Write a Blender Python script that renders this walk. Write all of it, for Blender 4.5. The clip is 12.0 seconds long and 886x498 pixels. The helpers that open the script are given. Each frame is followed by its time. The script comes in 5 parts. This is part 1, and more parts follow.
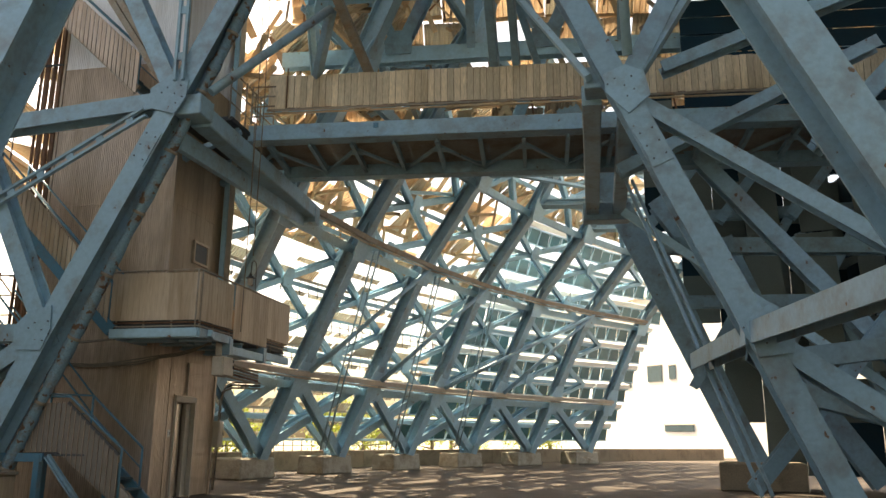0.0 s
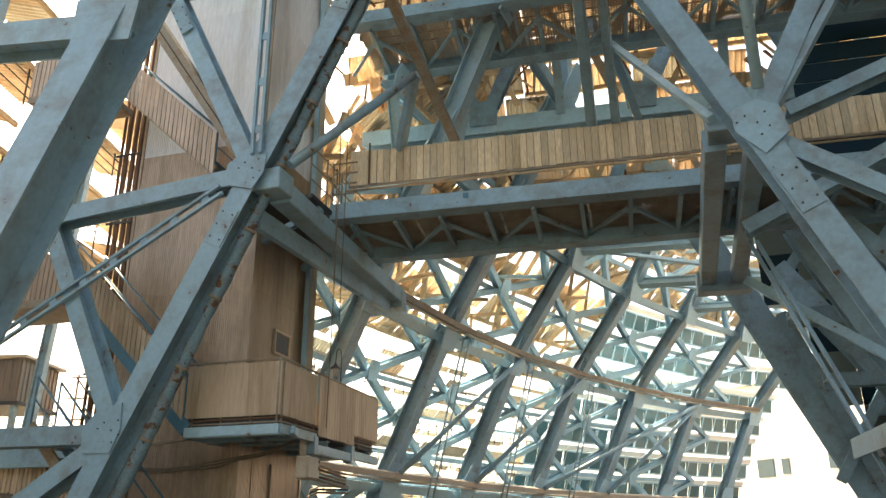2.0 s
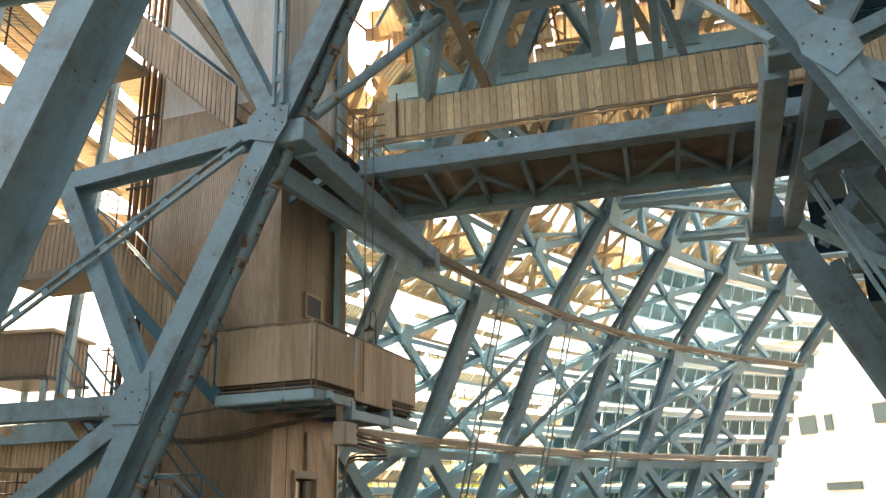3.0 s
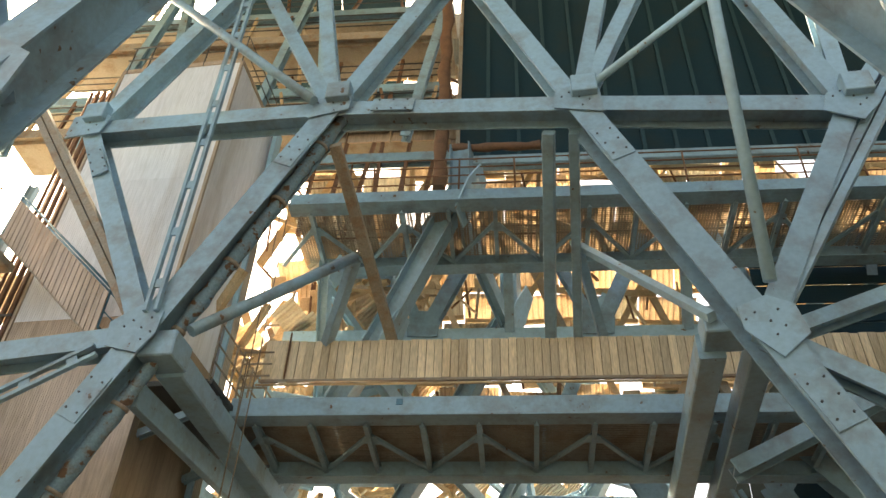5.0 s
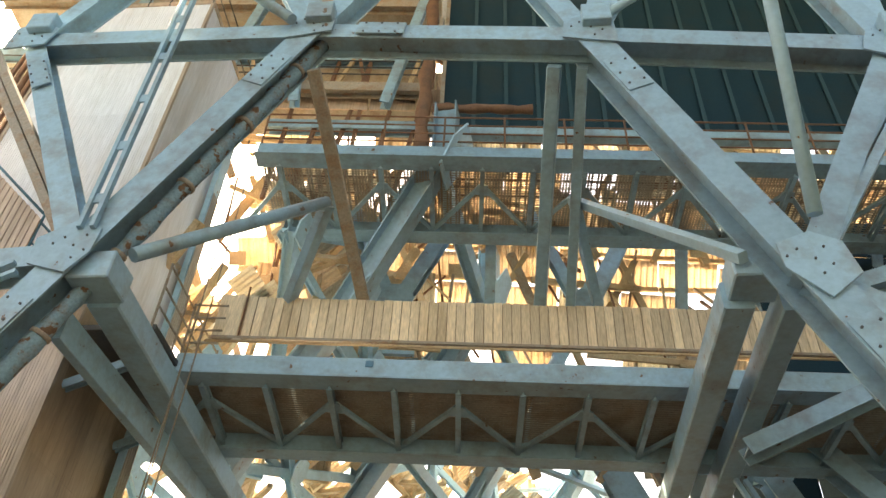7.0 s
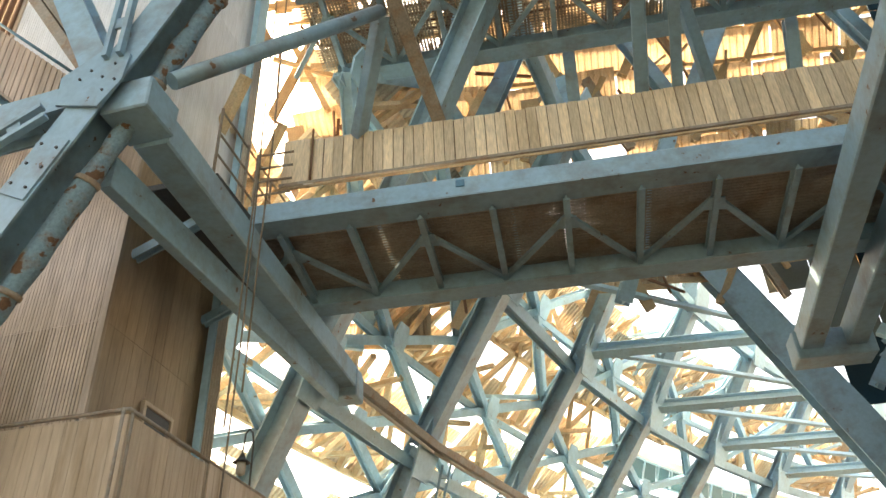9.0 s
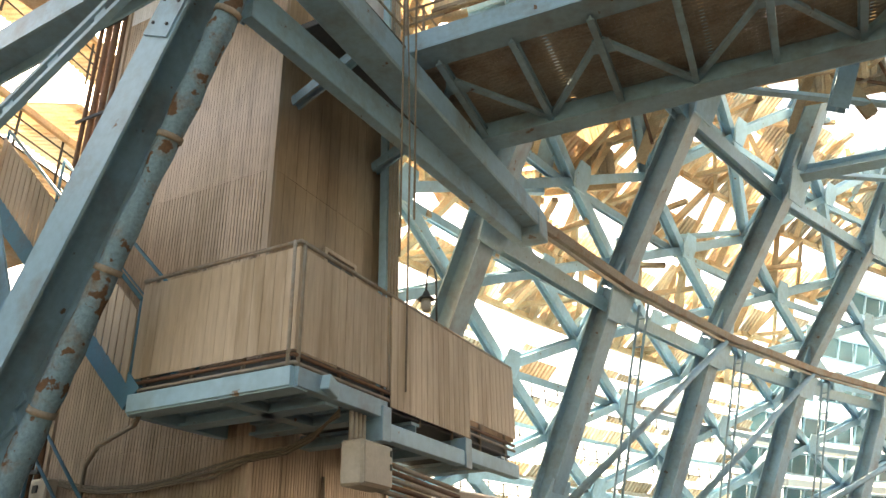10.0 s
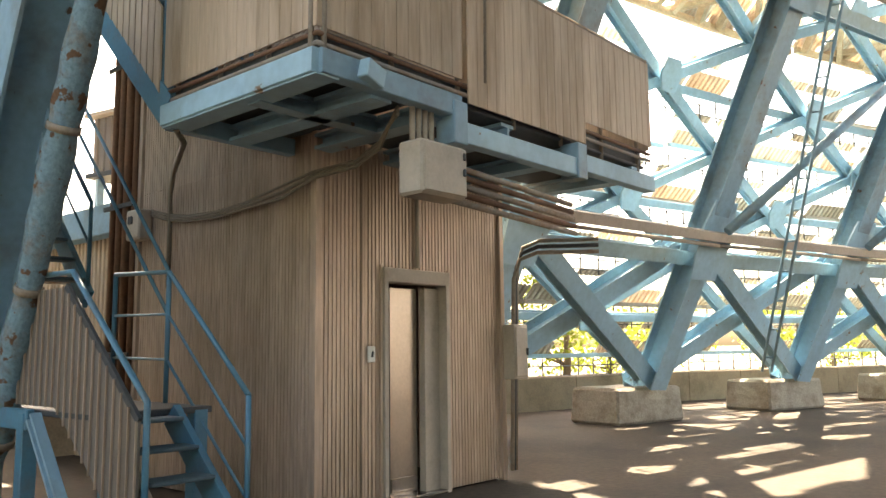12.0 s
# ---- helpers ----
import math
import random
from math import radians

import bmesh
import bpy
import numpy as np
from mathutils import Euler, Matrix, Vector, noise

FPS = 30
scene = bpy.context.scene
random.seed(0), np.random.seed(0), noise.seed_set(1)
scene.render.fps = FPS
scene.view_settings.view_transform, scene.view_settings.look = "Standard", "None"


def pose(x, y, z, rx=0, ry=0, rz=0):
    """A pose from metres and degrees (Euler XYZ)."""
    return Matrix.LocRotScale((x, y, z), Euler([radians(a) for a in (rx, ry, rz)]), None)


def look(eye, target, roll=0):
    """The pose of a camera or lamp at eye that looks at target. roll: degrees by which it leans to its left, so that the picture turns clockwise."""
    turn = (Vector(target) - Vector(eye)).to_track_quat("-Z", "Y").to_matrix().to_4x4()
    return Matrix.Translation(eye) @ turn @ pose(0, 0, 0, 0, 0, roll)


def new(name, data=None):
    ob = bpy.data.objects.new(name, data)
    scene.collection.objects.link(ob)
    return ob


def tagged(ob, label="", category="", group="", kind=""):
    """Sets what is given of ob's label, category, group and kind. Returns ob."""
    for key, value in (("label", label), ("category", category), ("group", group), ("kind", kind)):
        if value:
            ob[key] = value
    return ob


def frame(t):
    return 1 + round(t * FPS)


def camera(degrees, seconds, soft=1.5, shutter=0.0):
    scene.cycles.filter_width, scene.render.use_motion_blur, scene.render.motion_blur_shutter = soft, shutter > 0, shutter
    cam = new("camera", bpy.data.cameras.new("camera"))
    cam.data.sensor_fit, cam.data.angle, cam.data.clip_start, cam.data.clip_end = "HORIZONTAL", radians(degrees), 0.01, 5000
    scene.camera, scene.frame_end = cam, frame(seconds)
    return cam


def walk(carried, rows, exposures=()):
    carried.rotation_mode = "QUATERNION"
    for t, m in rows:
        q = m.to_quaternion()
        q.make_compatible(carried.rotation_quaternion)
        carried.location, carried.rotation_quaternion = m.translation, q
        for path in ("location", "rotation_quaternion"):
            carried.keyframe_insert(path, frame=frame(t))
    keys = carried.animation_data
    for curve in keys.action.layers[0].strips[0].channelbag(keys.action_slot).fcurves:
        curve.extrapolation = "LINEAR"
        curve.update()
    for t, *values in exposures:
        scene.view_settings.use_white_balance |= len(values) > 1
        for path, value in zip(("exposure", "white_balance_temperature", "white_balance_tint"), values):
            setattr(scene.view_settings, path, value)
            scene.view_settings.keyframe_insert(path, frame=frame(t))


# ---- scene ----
cam = camera(58.03, 12.0)
# seconds, eye x y z, yaw, pitch, roll
ROWS = [
    (0.0, 0.008, -0.001, 1.335, -1.29, 13.30, -0.45),
    (0.5, -0.004, 0.502, 1.391, -0.43, 19.02, -0.49),
    (1.0, -0.110, 0.918, 1.447, 0.68, 23.99, -0.81),
    (1.5, -0.272, 1.298, 1.428, 1.13, 25.34, -0.88),
    (2.0, -0.477, 1.786, 1.408, 4.62, 20.25, 0.34),
    (2.5, -0.671, 2.199, 1.456, 6.62, 18.57, 0.82),
    (3.0, -0.759, 2.689, 1.431, 7.01, 18.03, 1.58),
    (3.5, -0.832, 3.168, 1.453, 5.43, 21.30, 0.25),
    (5.5, -0.955, 5.125, 1.608, -4.97, 41.84, -1.76),
    (6.0, -0.964, 5.633, 1.605, -5.78, 42.19, -1.89),
    (6.5, -1.043, 6.146, 1.583, -7.41, 42.11, -2.94),
    (8.5, -1.326, 8.158, 1.550, -3.69, 35.56, 1.38),
    (9.0, -1.393, 8.656, 1.551, 1.83, 33.69, 1.98),
    (9.5, -1.461, 9.223, 1.505, 8.25, 31.37, 2.64),
    (10.0, -1.487, 9.723, 1.455, 15.96, 24.85, 0.87),
    (10.5, -1.478, 10.230, 1.440, 23.42, 18.84, -1.18),
    (11.0, -1.378, 10.714, 1.394, 24.87, 12.21, 0.19),
    (11.5, -1.370, 11.197, 1.378, 25.97, 7.33, 0.08),
    (12.0, -1.280, 11.616, 1.429, 29.31, 7.07, 0.68),
]
walk(cam, [(t, pose(x, y, z, 90 + pitch, roll, yaw)) for t, x, y, z, yaw, pitch, roll in ROWS],
     [(0.0, 1.82, 8600, 10), (1.5, 2.32, 8900, 10), (3.5, 2.2, 9200, 10), (5.5, 2.68, 9900, 10), (8.5, 3.05, 9500, 10), (9.5, 2.87, 9400, 10), (10.5, 3.0, 9000, 10), (12.0, 3.05, 8300, 10)])

# ---- light ----
SUN_AZ, SUN_EL = radians(-45), radians(54)      # azimuth from +y towards +x, elevation
world = bpy.data.worlds.new("sky")
scene.world = world
world.use_nodes = True
wn = world.node_tree.nodes
sky = wn.new("ShaderNodeTexSky")
sky.sky_type, sky.sun_disc = "NISHITA", False
sky.sun_elevation, sky.sun_rotation = SUN_EL, SUN_AZ
sky.dust_density, sky.air_density = 5.0, 1.0
world.node_tree.links.new(sky.outputs[0], wn["Background"].inputs[0])
wn["Background"].inputs[1].default_value = 0.14
sun = new("sun", bpy.data.lights.new("sun", "SUN"))
sun.data.energy, sun.data.angle, sun.data.color = 5.0, radians(0.6), (1.0, 0.94, 0.84)
sun_dir = Vector((math.sin(SUN_AZ) * math.cos(SUN_EL), math.cos(SUN_AZ) * math.cos(SUN_EL), math.sin(SUN_EL)))
sun.matrix_world = look(sun_dir * 80, (0, 0, 0))


# ---- materials ----
def material(name, base, rough=0.6, metal=0.0, grain=0.08, stain=None, stain_amount=0.3, stain_scale=1.5,
             grain_scale=30, bump=0.1, streak=False, spec=0.5, vary=0.0, transmit=0.0, chips=None, chip_at=0.71):
    """A surface with fine grain, larger stains or wear and a little relief, at real size."""
    m = bpy.data.materials.new(name)
    m.use_nodes = True
    nt = m.node_tree
    n, ln = nt.nodes, nt.links.new
    b = n["Principled BSDF"]
    b.inputs["Roughness"].default_value, b.inputs["Metallic"].default_value = rough, metal
    b.inputs["Specular IOR Level"].default_value = spec
    geo = n.new("ShaderNodeNewGeometry")
    mp = n.new("ShaderNodeMapping")
    mp.inputs["Scale"].default_value = (1, 1, 0.12) if streak else (1, 1, 1)
    ln(geo.outputs["Position"], mp.inputs["Vector"])
    fine = n.new("ShaderNodeTexNoise")
    fine.inputs["Scale"].default_value, fine.inputs["Detail"].default_value = grain_scale, 4
    ln(mp.outputs[0], fine.inputs["Vector"])
    big = n.new("ShaderNodeTexNoise")
    big.inputs["Scale"].default_value, big.inputs["Detail"].default_value, big.inputs["Roughness"].default_value = stain_scale, 6, 0.65
    ln(mp.outputs[0], big.inputs["Vector"])
    ramp = n.new("ShaderNodeMapRange")
    ramp.inputs[1].default_value, ramp.inputs[2].default_value = 0.47, 0.66
    ramp.inputs[4].default_value = stain_amount
    ln(big.outputs[0], ramp.inputs[0])
    mix = n.new("ShaderNodeMix")
    mix.data_type = "RGBA"
    mix.inputs[6].default_value = (*base, 1)
    s = stain or tuple(c * 0.55 for c in base)
    mix.inputs[7].default_value = (*s, 1)
    ln(ramp.outputs[0], mix.inputs[0])
    val = n.new("ShaderNodeMapRange")
    val.inputs[1].default_value, val.inputs[2].default_value = 0.25, 0.75
    val.inputs[3].default_value, val.inputs[4].default_value = 1 - grain, 1 + grain
    ln(fine.outputs[0], val.inputs[0])
    hsv = n.new("ShaderNodeHueSaturation")
    if chips:
        # paint flaked off in small spots, rust under it
        spot = n.new("ShaderNodeTexNoise")
        spot.inputs["Scale"].default_value, spot.inputs["Detail"].default_value = 7.0, 5
        ln(mp.outputs[0], spot.inputs["Vector"])
        edge = n.new("ShaderNodeMapRange")
        edge.inputs[1].default_value, edge.inputs[2].default_value = chip_at, chip_at + 0.035
        worn = n.new("ShaderNodeMath")
        worn.operation = "MULTIPLY_ADD"
        worn.inputs[1].default_value, worn.inputs[2].default_value = 0.5, -0.25
        ln(big.outputs[0], worn.inputs[0])
        both = n.new("ShaderNodeMath")
        ln(worn.outputs[0], both.inputs[0]), ln(spot.outputs[0], both.inputs[1])
        ln(both.outputs[0], edge.inputs[0])
        flake = n.new("ShaderNodeMix")
        flake.data_type = "RGBA"
        flake.inputs[7].default_value = (*chips, 1)
        ln(edge.outputs[0], flake.inputs[0]), ln(mix.outputs[2], flake.inputs[6])
        ln(flake.outputs[2], hsv.inputs["Color"])
    else:
        ln(mix.outputs[2], hsv.inputs["Color"])
    if vary:
        info = n.new("ShaderNodeObjectInfo")
        rnd = n.new("ShaderNodeMapRange")
        rnd.inputs[3].default_value, rnd.inputs[4].default_value = 1 - vary, 1 + vary
        ln(info.outputs["Random"], rnd.inputs[0])
        mul = n.new("ShaderNodeMath")
        mul.operation = "MULTIPLY"
        ln(rnd.outputs[0], mul.inputs[0]), ln(val.outputs[0], mul.inputs[1])
        ln(mul.outputs[0], hsv.inputs["Value"])
    else:
        ln(val.outputs[0], hsv.inputs["Value"])
    ln(hsv.outputs[0], b.inputs["Base Color"])
    bp = n.new("ShaderNodeBump")
    bp.inputs["Strength"].default_value, bp.inputs["Distance"].default_value = bump, 0.01
    ln(fine.outputs[0], bp.inputs["Height"])
    ln(bp.outputs[0], b.inputs["Normal"])
    if transmit:
        tr = n.new("ShaderNodeBsdfTranslucent")
        ln(hsv.outputs[0], tr.inputs[0])
        ms = n.new("ShaderNodeMixShader")
        ms.inputs[0].default_value = transmit
        ln(b.outputs[0], ms.inputs[1]), ln(tr.outputs[0], ms.inputs[2])
        ln(ms.outputs[0], n["Material Output"].inputs[0])
    return m


BLUE = material("blue_paint", (0.235, 0.39, 0.495), 0.42, stain=(0.18, 0.205, 0.21), stain_amount=0.7, stain_scale=1.7, grain=0.1, grain_scale=12, vary=0.1, chips=(0.13, 0.075, 0.045))
# paler blue; on the far lattice it also holds the daylight on the steel
BLUE_PALE = material("pale_lit_blue_paint", (0.33, 0.53, 0.65), 0.5, stain=(0.25, 0.32, 0.35), stain_amount=0.4, stain_scale=1.2, grain=0.1, grain_scale=10, vary=0.12, chips=(0.22, 0.13, 0.07))
BLUE_DEEP = material("deep_blue_paint", (0.062, 0.195, 0.29), 0.45, stain=(0.13, 0.10, 0.075), stain_amount=0.4, stain_scale=3)
RUST = material("rusty_tie", (0.30, 0.26, 0.22), 0.75, stain=(0.26, 0.13, 0.06), stain_amount=0.6, stain_scale=4, grain=0.2)
PIPE_RUST = material("rust_brown_pipe", (0.17, 0.085, 0.05), 0.7, stain=(0.09, 0.05, 0.035), stain_amount=0.6, stain_scale=3, grain=0.2)
LAGGING = material("peeling_pipe_lagging", (0.17, 0.28, 0.35), 0.85, stain=(0.20, 0.15, 0.11), stain_amount=0.75, stain_scale=4, grain=0.25, bump=0.8, chips=(0.13, 0.07, 0.04), chip_at=0.57)
CLAD = material("weathered_aluminium_cladding", (0.475, 0.362, 0.285), 0.42, 0.25, grain=0.22, stain=(0.27, 0.20, 0.135), stain_amount=0.75, stain_scale=1.3, streak=True, grain_scale=22, vary=0.05)
WOOD = material("bleached_wood_board", (0.69, 0.55, 0.39), 0.6, grain=0.25, stain=(0.44, 0.31, 0.18), stain_amount=0.7, stain_scale=1.6, streak=True, grain_scale=55, bump=0.25, vary=0.24)
PANEL = material("balcony_sheet", (0.49, 0.38, 0.285), 0.55, 0.2, grain=0.12, stain=(0.23, 0.15, 0.08), stain_amount=0.75, stain_scale=1.8, streak=True, vary=0.06)
TAN = material("tan_corrugated_sheet", (0.66, 0.57, 0.46), 0.6, grain=0.2, stain=(0.46, 0.33, 0.21), stain_amount=0.7, stain_scale=0.9, vary=0.3, transmit=0.42)
GREYSHEET = material("grey_corrugated_sheet", (0.50, 0.48, 0.42), 0.5, 0.2, grain=0.2, stain=(0.34, 0.26, 0.17), stain_amount=0.6, stain_scale=0.9, vary=0.3, transmit=0.3)
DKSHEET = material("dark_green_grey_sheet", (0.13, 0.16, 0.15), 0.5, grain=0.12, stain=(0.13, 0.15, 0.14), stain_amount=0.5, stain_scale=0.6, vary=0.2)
OCHRE = material("ochre_rusty_framing", (0.52, 0.39, 0.255), 0.75, grain=0.2, stain=(0.30, 0.19, 0.10), stain_amount=0.6, stain_scale=1.5, vary=0.2)
DARKSTEEL = material("dark_steel", (0.05, 0.055, 0.06), 0.55, grain=0.2)
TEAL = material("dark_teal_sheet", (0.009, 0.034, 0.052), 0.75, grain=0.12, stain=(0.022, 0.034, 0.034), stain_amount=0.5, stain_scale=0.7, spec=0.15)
TEAL_RIB = material("teal_steel_rib", (0.018, 0.058, 0.078), 0.6, grain=0.12, spec=0.25)
TEALGLASS = material("teal_window_glass", (0.045, 0.135, 0.16), 0.18, grain=0.1, stain=(0.10, 0.18, 0.18), stain_amount=0.5, stain_scale=0.8, vary=0.25)
MESH = material("rusty_mesh", (0.31, 0.285, 0.245), 0.7, stain=(0.16, 0.09, 0.05), stain_amount=0.6, grain=0.2)
CONCRETE = material("stained_concrete", (0.30, 0.235, 0.168), 0.9, grain=0.15, stain=(0.17, 0.13, 0.09), stain_amount=0.75, stain_scale=1.2, bump=0.4)
FOOTING = material("lime_stained_concrete", (0.43, 0.375, 0.30), 0.92, grain=0.2, stain=(0.22, 0.17, 0.12), stain_amount=0.75, stain_scale=2.2, bump=0.6)
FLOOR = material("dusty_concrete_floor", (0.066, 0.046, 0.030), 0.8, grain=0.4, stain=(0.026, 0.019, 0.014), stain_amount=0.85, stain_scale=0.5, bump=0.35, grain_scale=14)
GROUND = material("dry_ground", (0.30, 0.26, 0.19), 0.95, grain=0.2, stain=(0.20, 0.19, 0.10), stain_amount=0.6, stain_scale=0.2)
WHITE = material("white_render", (0.80, 0.79, 0.76), 0.8, grain=0.04, stain=(0.70, 0.68, 0.62), stain_amount=0.4, stain_scale=0.4)
BOXGREY = material("grey_painted_box", (0.47, 0.405, 0.335), 0.5, grain=0.06, stain=(0.30, 0.25, 0.20), stain_amount=0.4, stain_scale=4)
CABLE = material("dusty_cable", (0.20, 0.165, 0.13), 0.75, grain=0.15)
STEELDOOR = material("scratched_lift_door", (0.34, 0.29, 0.25), 0.27, 0.7, grain=0.1, stain=(0.24, 0.2, 0.17), stain_amount=0.4, stain_scale=3, bump=0.05)
DARKGLASS = material("dark_window_glass", (0.06, 0.10, 0.12), 0.12, grain=0.05)
BROWNSHEET = material("stained_brown_sheet", (0.37, 0.265, 0.175), 0.5, 0.1, grain=0.15, stain=(0.17, 0.11, 0.065), stain_amount=0.8, stain_scale=0.9, streak=True, vary=0.06)
SCREEN = material("grey_ribbed_screen", (0.20, 0.17, 0.15), 0.5, 0.2, grain=0.1, stain=(0.22, 0.16, 0.11), stain_amount=0.6, stain_scale=1.6, streak=True)
# upper tower sheet: brightness from the open sky put into a paler colour
CLAD_SKYLIT = material("pale_skylit_cladding", (0.76, 0.77, 0.82), 0.4, 0.15, grain=0.1, stain=(0.48, 0.43, 0.40), stain_amount=0.6, stain_scale=1.1, streak=True, grain_scale=22, vary=0.05)
LEAF = material("sunlit_leaves", (0.20, 0.26, 0.03), 0.6, grain=0.3, stain=(0.30, 0.30, 0.03), stain_amount=0.7, stain_scale=2, transmit=0.4)
BARK = material("bark", (0.16, 0.12, 0.08), 0.9, grain=0.3)


# ---- building helpers ----
def part(name, bm, mat, parent=None, label="", at=None):
    """Links a bmesh as one mesh object, under a thing where one is given."""
    me = bpy.data.meshes.new(name)
    bm.to_mesh(me)
    bm.free()
    me.materials.append(mat)
    return place(name, me, parent, label, at)


def place(name, me, parent=None, label="", at=None):
    ob = new(name, me)
    if parent:
        ob.parent = parent
    if at is not None:
        ob.matrix_basis = at
    if label:
        ob["label"] = label
    return ob


def thing(name, label, category, group="", kind="", at=None):
    ob = new(name)
    if at is not None:
        ob.matrix_basis = at
    return tagged(ob, label, category, group, kind)


def along(p, q, face):
    """Pose at p: local z runs to q, local y points towards the way 'face'. Also the length."""
    p, q = Vector(p), Vector(q)
    z = (q - p).normalized()
    y = Vector(face)
    y = (y - z * y.dot(z)).normalized()
    x = y.cross(z)
    m = Matrix((x, y, z)).transposed().to_4x4()
    return Matrix.Translation(p) @ m, (q - p).length


def extrude(poly, length, bm=None, z0=0.0):
    """A prism of the profile (x, y) along local z."""
    bm = bm or bmesh.new()
    lo = [bm.verts.new((x, y, z0)) for x, y in poly]
    hi = [bm.verts.new((x, y, z0 + length)) for x, y in poly]
    n = len(poly)
    for i in range(n):
        bm.faces.new((lo[i], lo[(i + 1) % n], hi[(i + 1) % n], hi[i]))
    bm.faces.new(lo[::-1])
    bm.faces.new(hi)
    return bm


def box_into(bm, size, m=None, bevel=0.0):
    made = bmesh.ops.create_cube(bm, size=1, matrix=(m or Matrix()) @ Matrix.Diagonal((*size, 1)))
    if bevel:
        edges = {e for v in made["verts"] for e in v.link_edges}
        bmesh.ops.bevel(bm, geom=list(edges), offset=bevel, segments=1, affect="EDGES")
    return bm


def block(name, size, m, mat, parent=None, label="", bevel=0.008):
    return part(name, box_into(bmesh.new(), size, None, bevel), mat, parent, label, m)


def i_profile(w, d, tf=0.03, tw=0.025):
    """An I section: flanges w wide facing local y, d deep."""
    a, b, c = w / 2, d / 2, tw / 2
    return [(-a, -b), (a, -b), (a, -b + tf), (c, -b + tf), (c, b - tf), (a, b - tf), (a, b), (-a, b), (-a, b - tf), (-c, b - tf), (-c, -b + tf), (-a, -b + tf)]


def c_profile(w, d, t=0.025):
    """A channel: web d tall facing local -y, flanges w going back."""
    return [(-d / 2, 0), (d / 2, 0), (d / 2, w), (d / 2 - t, w), (d / 2 - t, t), (-d / 2 + t, t), (-d / 2 + t, w), (-d / 2, w)]


FACE = Vector((-0.23, -0.97, 0))


def beam(name, p, q, parent, w=0.4, d=0.45, face=FACE, mat=None, shape="i", label=""):
    m, n = along(p, q, face)
    if shape == "i":
        poly = i_profile(w, d)
    elif shape == "c":
        poly = [(x, -y) for x, y in c_profile(d, w)][::-1]
    else:
        a, b = w / 2, d / 2
        k = min(a, b) * 0.12
        poly = [(-a + k, -b), (a - k, -b), (a, -b + k), (a, b - k), (a - k, b), (-a + k, b), (-a, b - k), (-a, -b + k)]
    return part(name, extrude(poly, n), mat or BLUE, parent, label, m)


def plate(name, p, parent, poly, face=FACE, thick=0.04, out=0.0, mat=None, up=(0, 0, 1)):
    """A gusset plate in the plane square to 'face', proud by 'out'; poly in metres round p (right, up)."""
    y = Vector(face).normalized()
    z = Vector(up)
    z = (z - y * z.dot(y)).normalized()
    x = y.cross(z)
    m = Matrix.Translation(Vector(p) + y * out) @ Matrix((-x, z, y)).transposed().to_4x4()
    return part(name, extrude(poly, thick), mat or BLUE, parent, "", m)


def sweep(pts, r, sides=8, bm=None, closed=False):
    """A round bar along the points."""
    bm = bm or bmesh.new()
    pts = [Vector(p) for p in pts]
    rings = []
    ref = Vector((0.13, 0.31, 0.94))
    for i, p in enumerate(pts):
        t = (pts[min(i + 1, len(pts) - 1)] - pts[max(i - 1, 0)]).normalized()
        if abs(t.dot(ref)) > 0.97:
            ref = Vector((0.94, 0.13, 0.31))
        a = t.cross(ref).normalized()
        b = t.cross(a)
        rr = r[i] if isinstance(r, (list, tuple)) else r
        rings.append([bm.verts.new(p + (a * math.cos(k) + b * math.sin(k)) * rr) for k in (2 * math.pi * j / sides for j in range(sides))])
    for u, v in zip(rings, rings[1:]):
        for j in range(sides):
            bm.faces.new((u[j], u[(j + 1) % sides], v[(j + 1) % sides], v[j]))
    bm.faces.new(rings[0][::-1])
    bm.faces.new(rings[-1])
    for f in bm.faces:
        f.smooth = len(f.verts) == 4
    return bm


def bar(name, pts, r, mat, parent=None, label="", sides=8):
    return part(name, sweep(pts, r, sides), mat, parent, label)


def corrugated(width, height, pitch=0.07, depth=0.018, thick=0.006, flat=0.5):
    """A ribbed sheet, x from 0 to width, z from 0 to height, ribs upright, front towards -y."""
    prof, x = [], 0.0
    while x < width - 1e-6:
        f = pitch * flat
        s = (pitch - f) * 0.25
        for dx, y in ((0, 0), (f, 0), (f + s, depth), (pitch - s, depth)):
            if x + dx < width:
                prof.append((x + dx, y))
        x += pitch
    prof.append((width, 0))
    return extrude(prof + [(px, py + thick) for px, py in prof[::-1]], height)


def frame_of(origin, xdir, zdir=(0, 0, 1)):
    """Pose with local x along xdir and local z as near to zdir as it goes."""
    x = Vector(xdir).normalized()
    z = Vector(zdir)
    z = (z - x * z.dot(x)).normalized()
    y = z.cross(x)
    return Matrix.Translation(origin) @ Matrix((x, y, z)).transposed().to_4x4()


# ---- ground, floor, kerb, distance ----
CEN, RAD = Vector((38.5, 7.6, 0)), 47.8         # the lattice wall stands on an arc round this centre
PHI, STEP = 23.6, 5.66                          # first visible strut and spacing, degrees


V3 = Vector


def wall_at(phi, z, out=0.0):
    """A place on the leaning lattice wall: angle round the arc, height, metres outward."""
    a = radians(phi)
    r = RAD + out
    up = min(z, 13.0) - 0.8
    over = max(0.0, min(z, 13.0) - 7.7)
    return Vector((CEN.x - r * math.cos(a) + 0.44 * up + 0.26 * over, CEN.y + r * math.sin(a) - 0.13 * up - 0.62 * over, z))


def face_in(ph):
    return Vector((math.cos(radians(ph)), -math.sin(radians(ph)), -0.35))


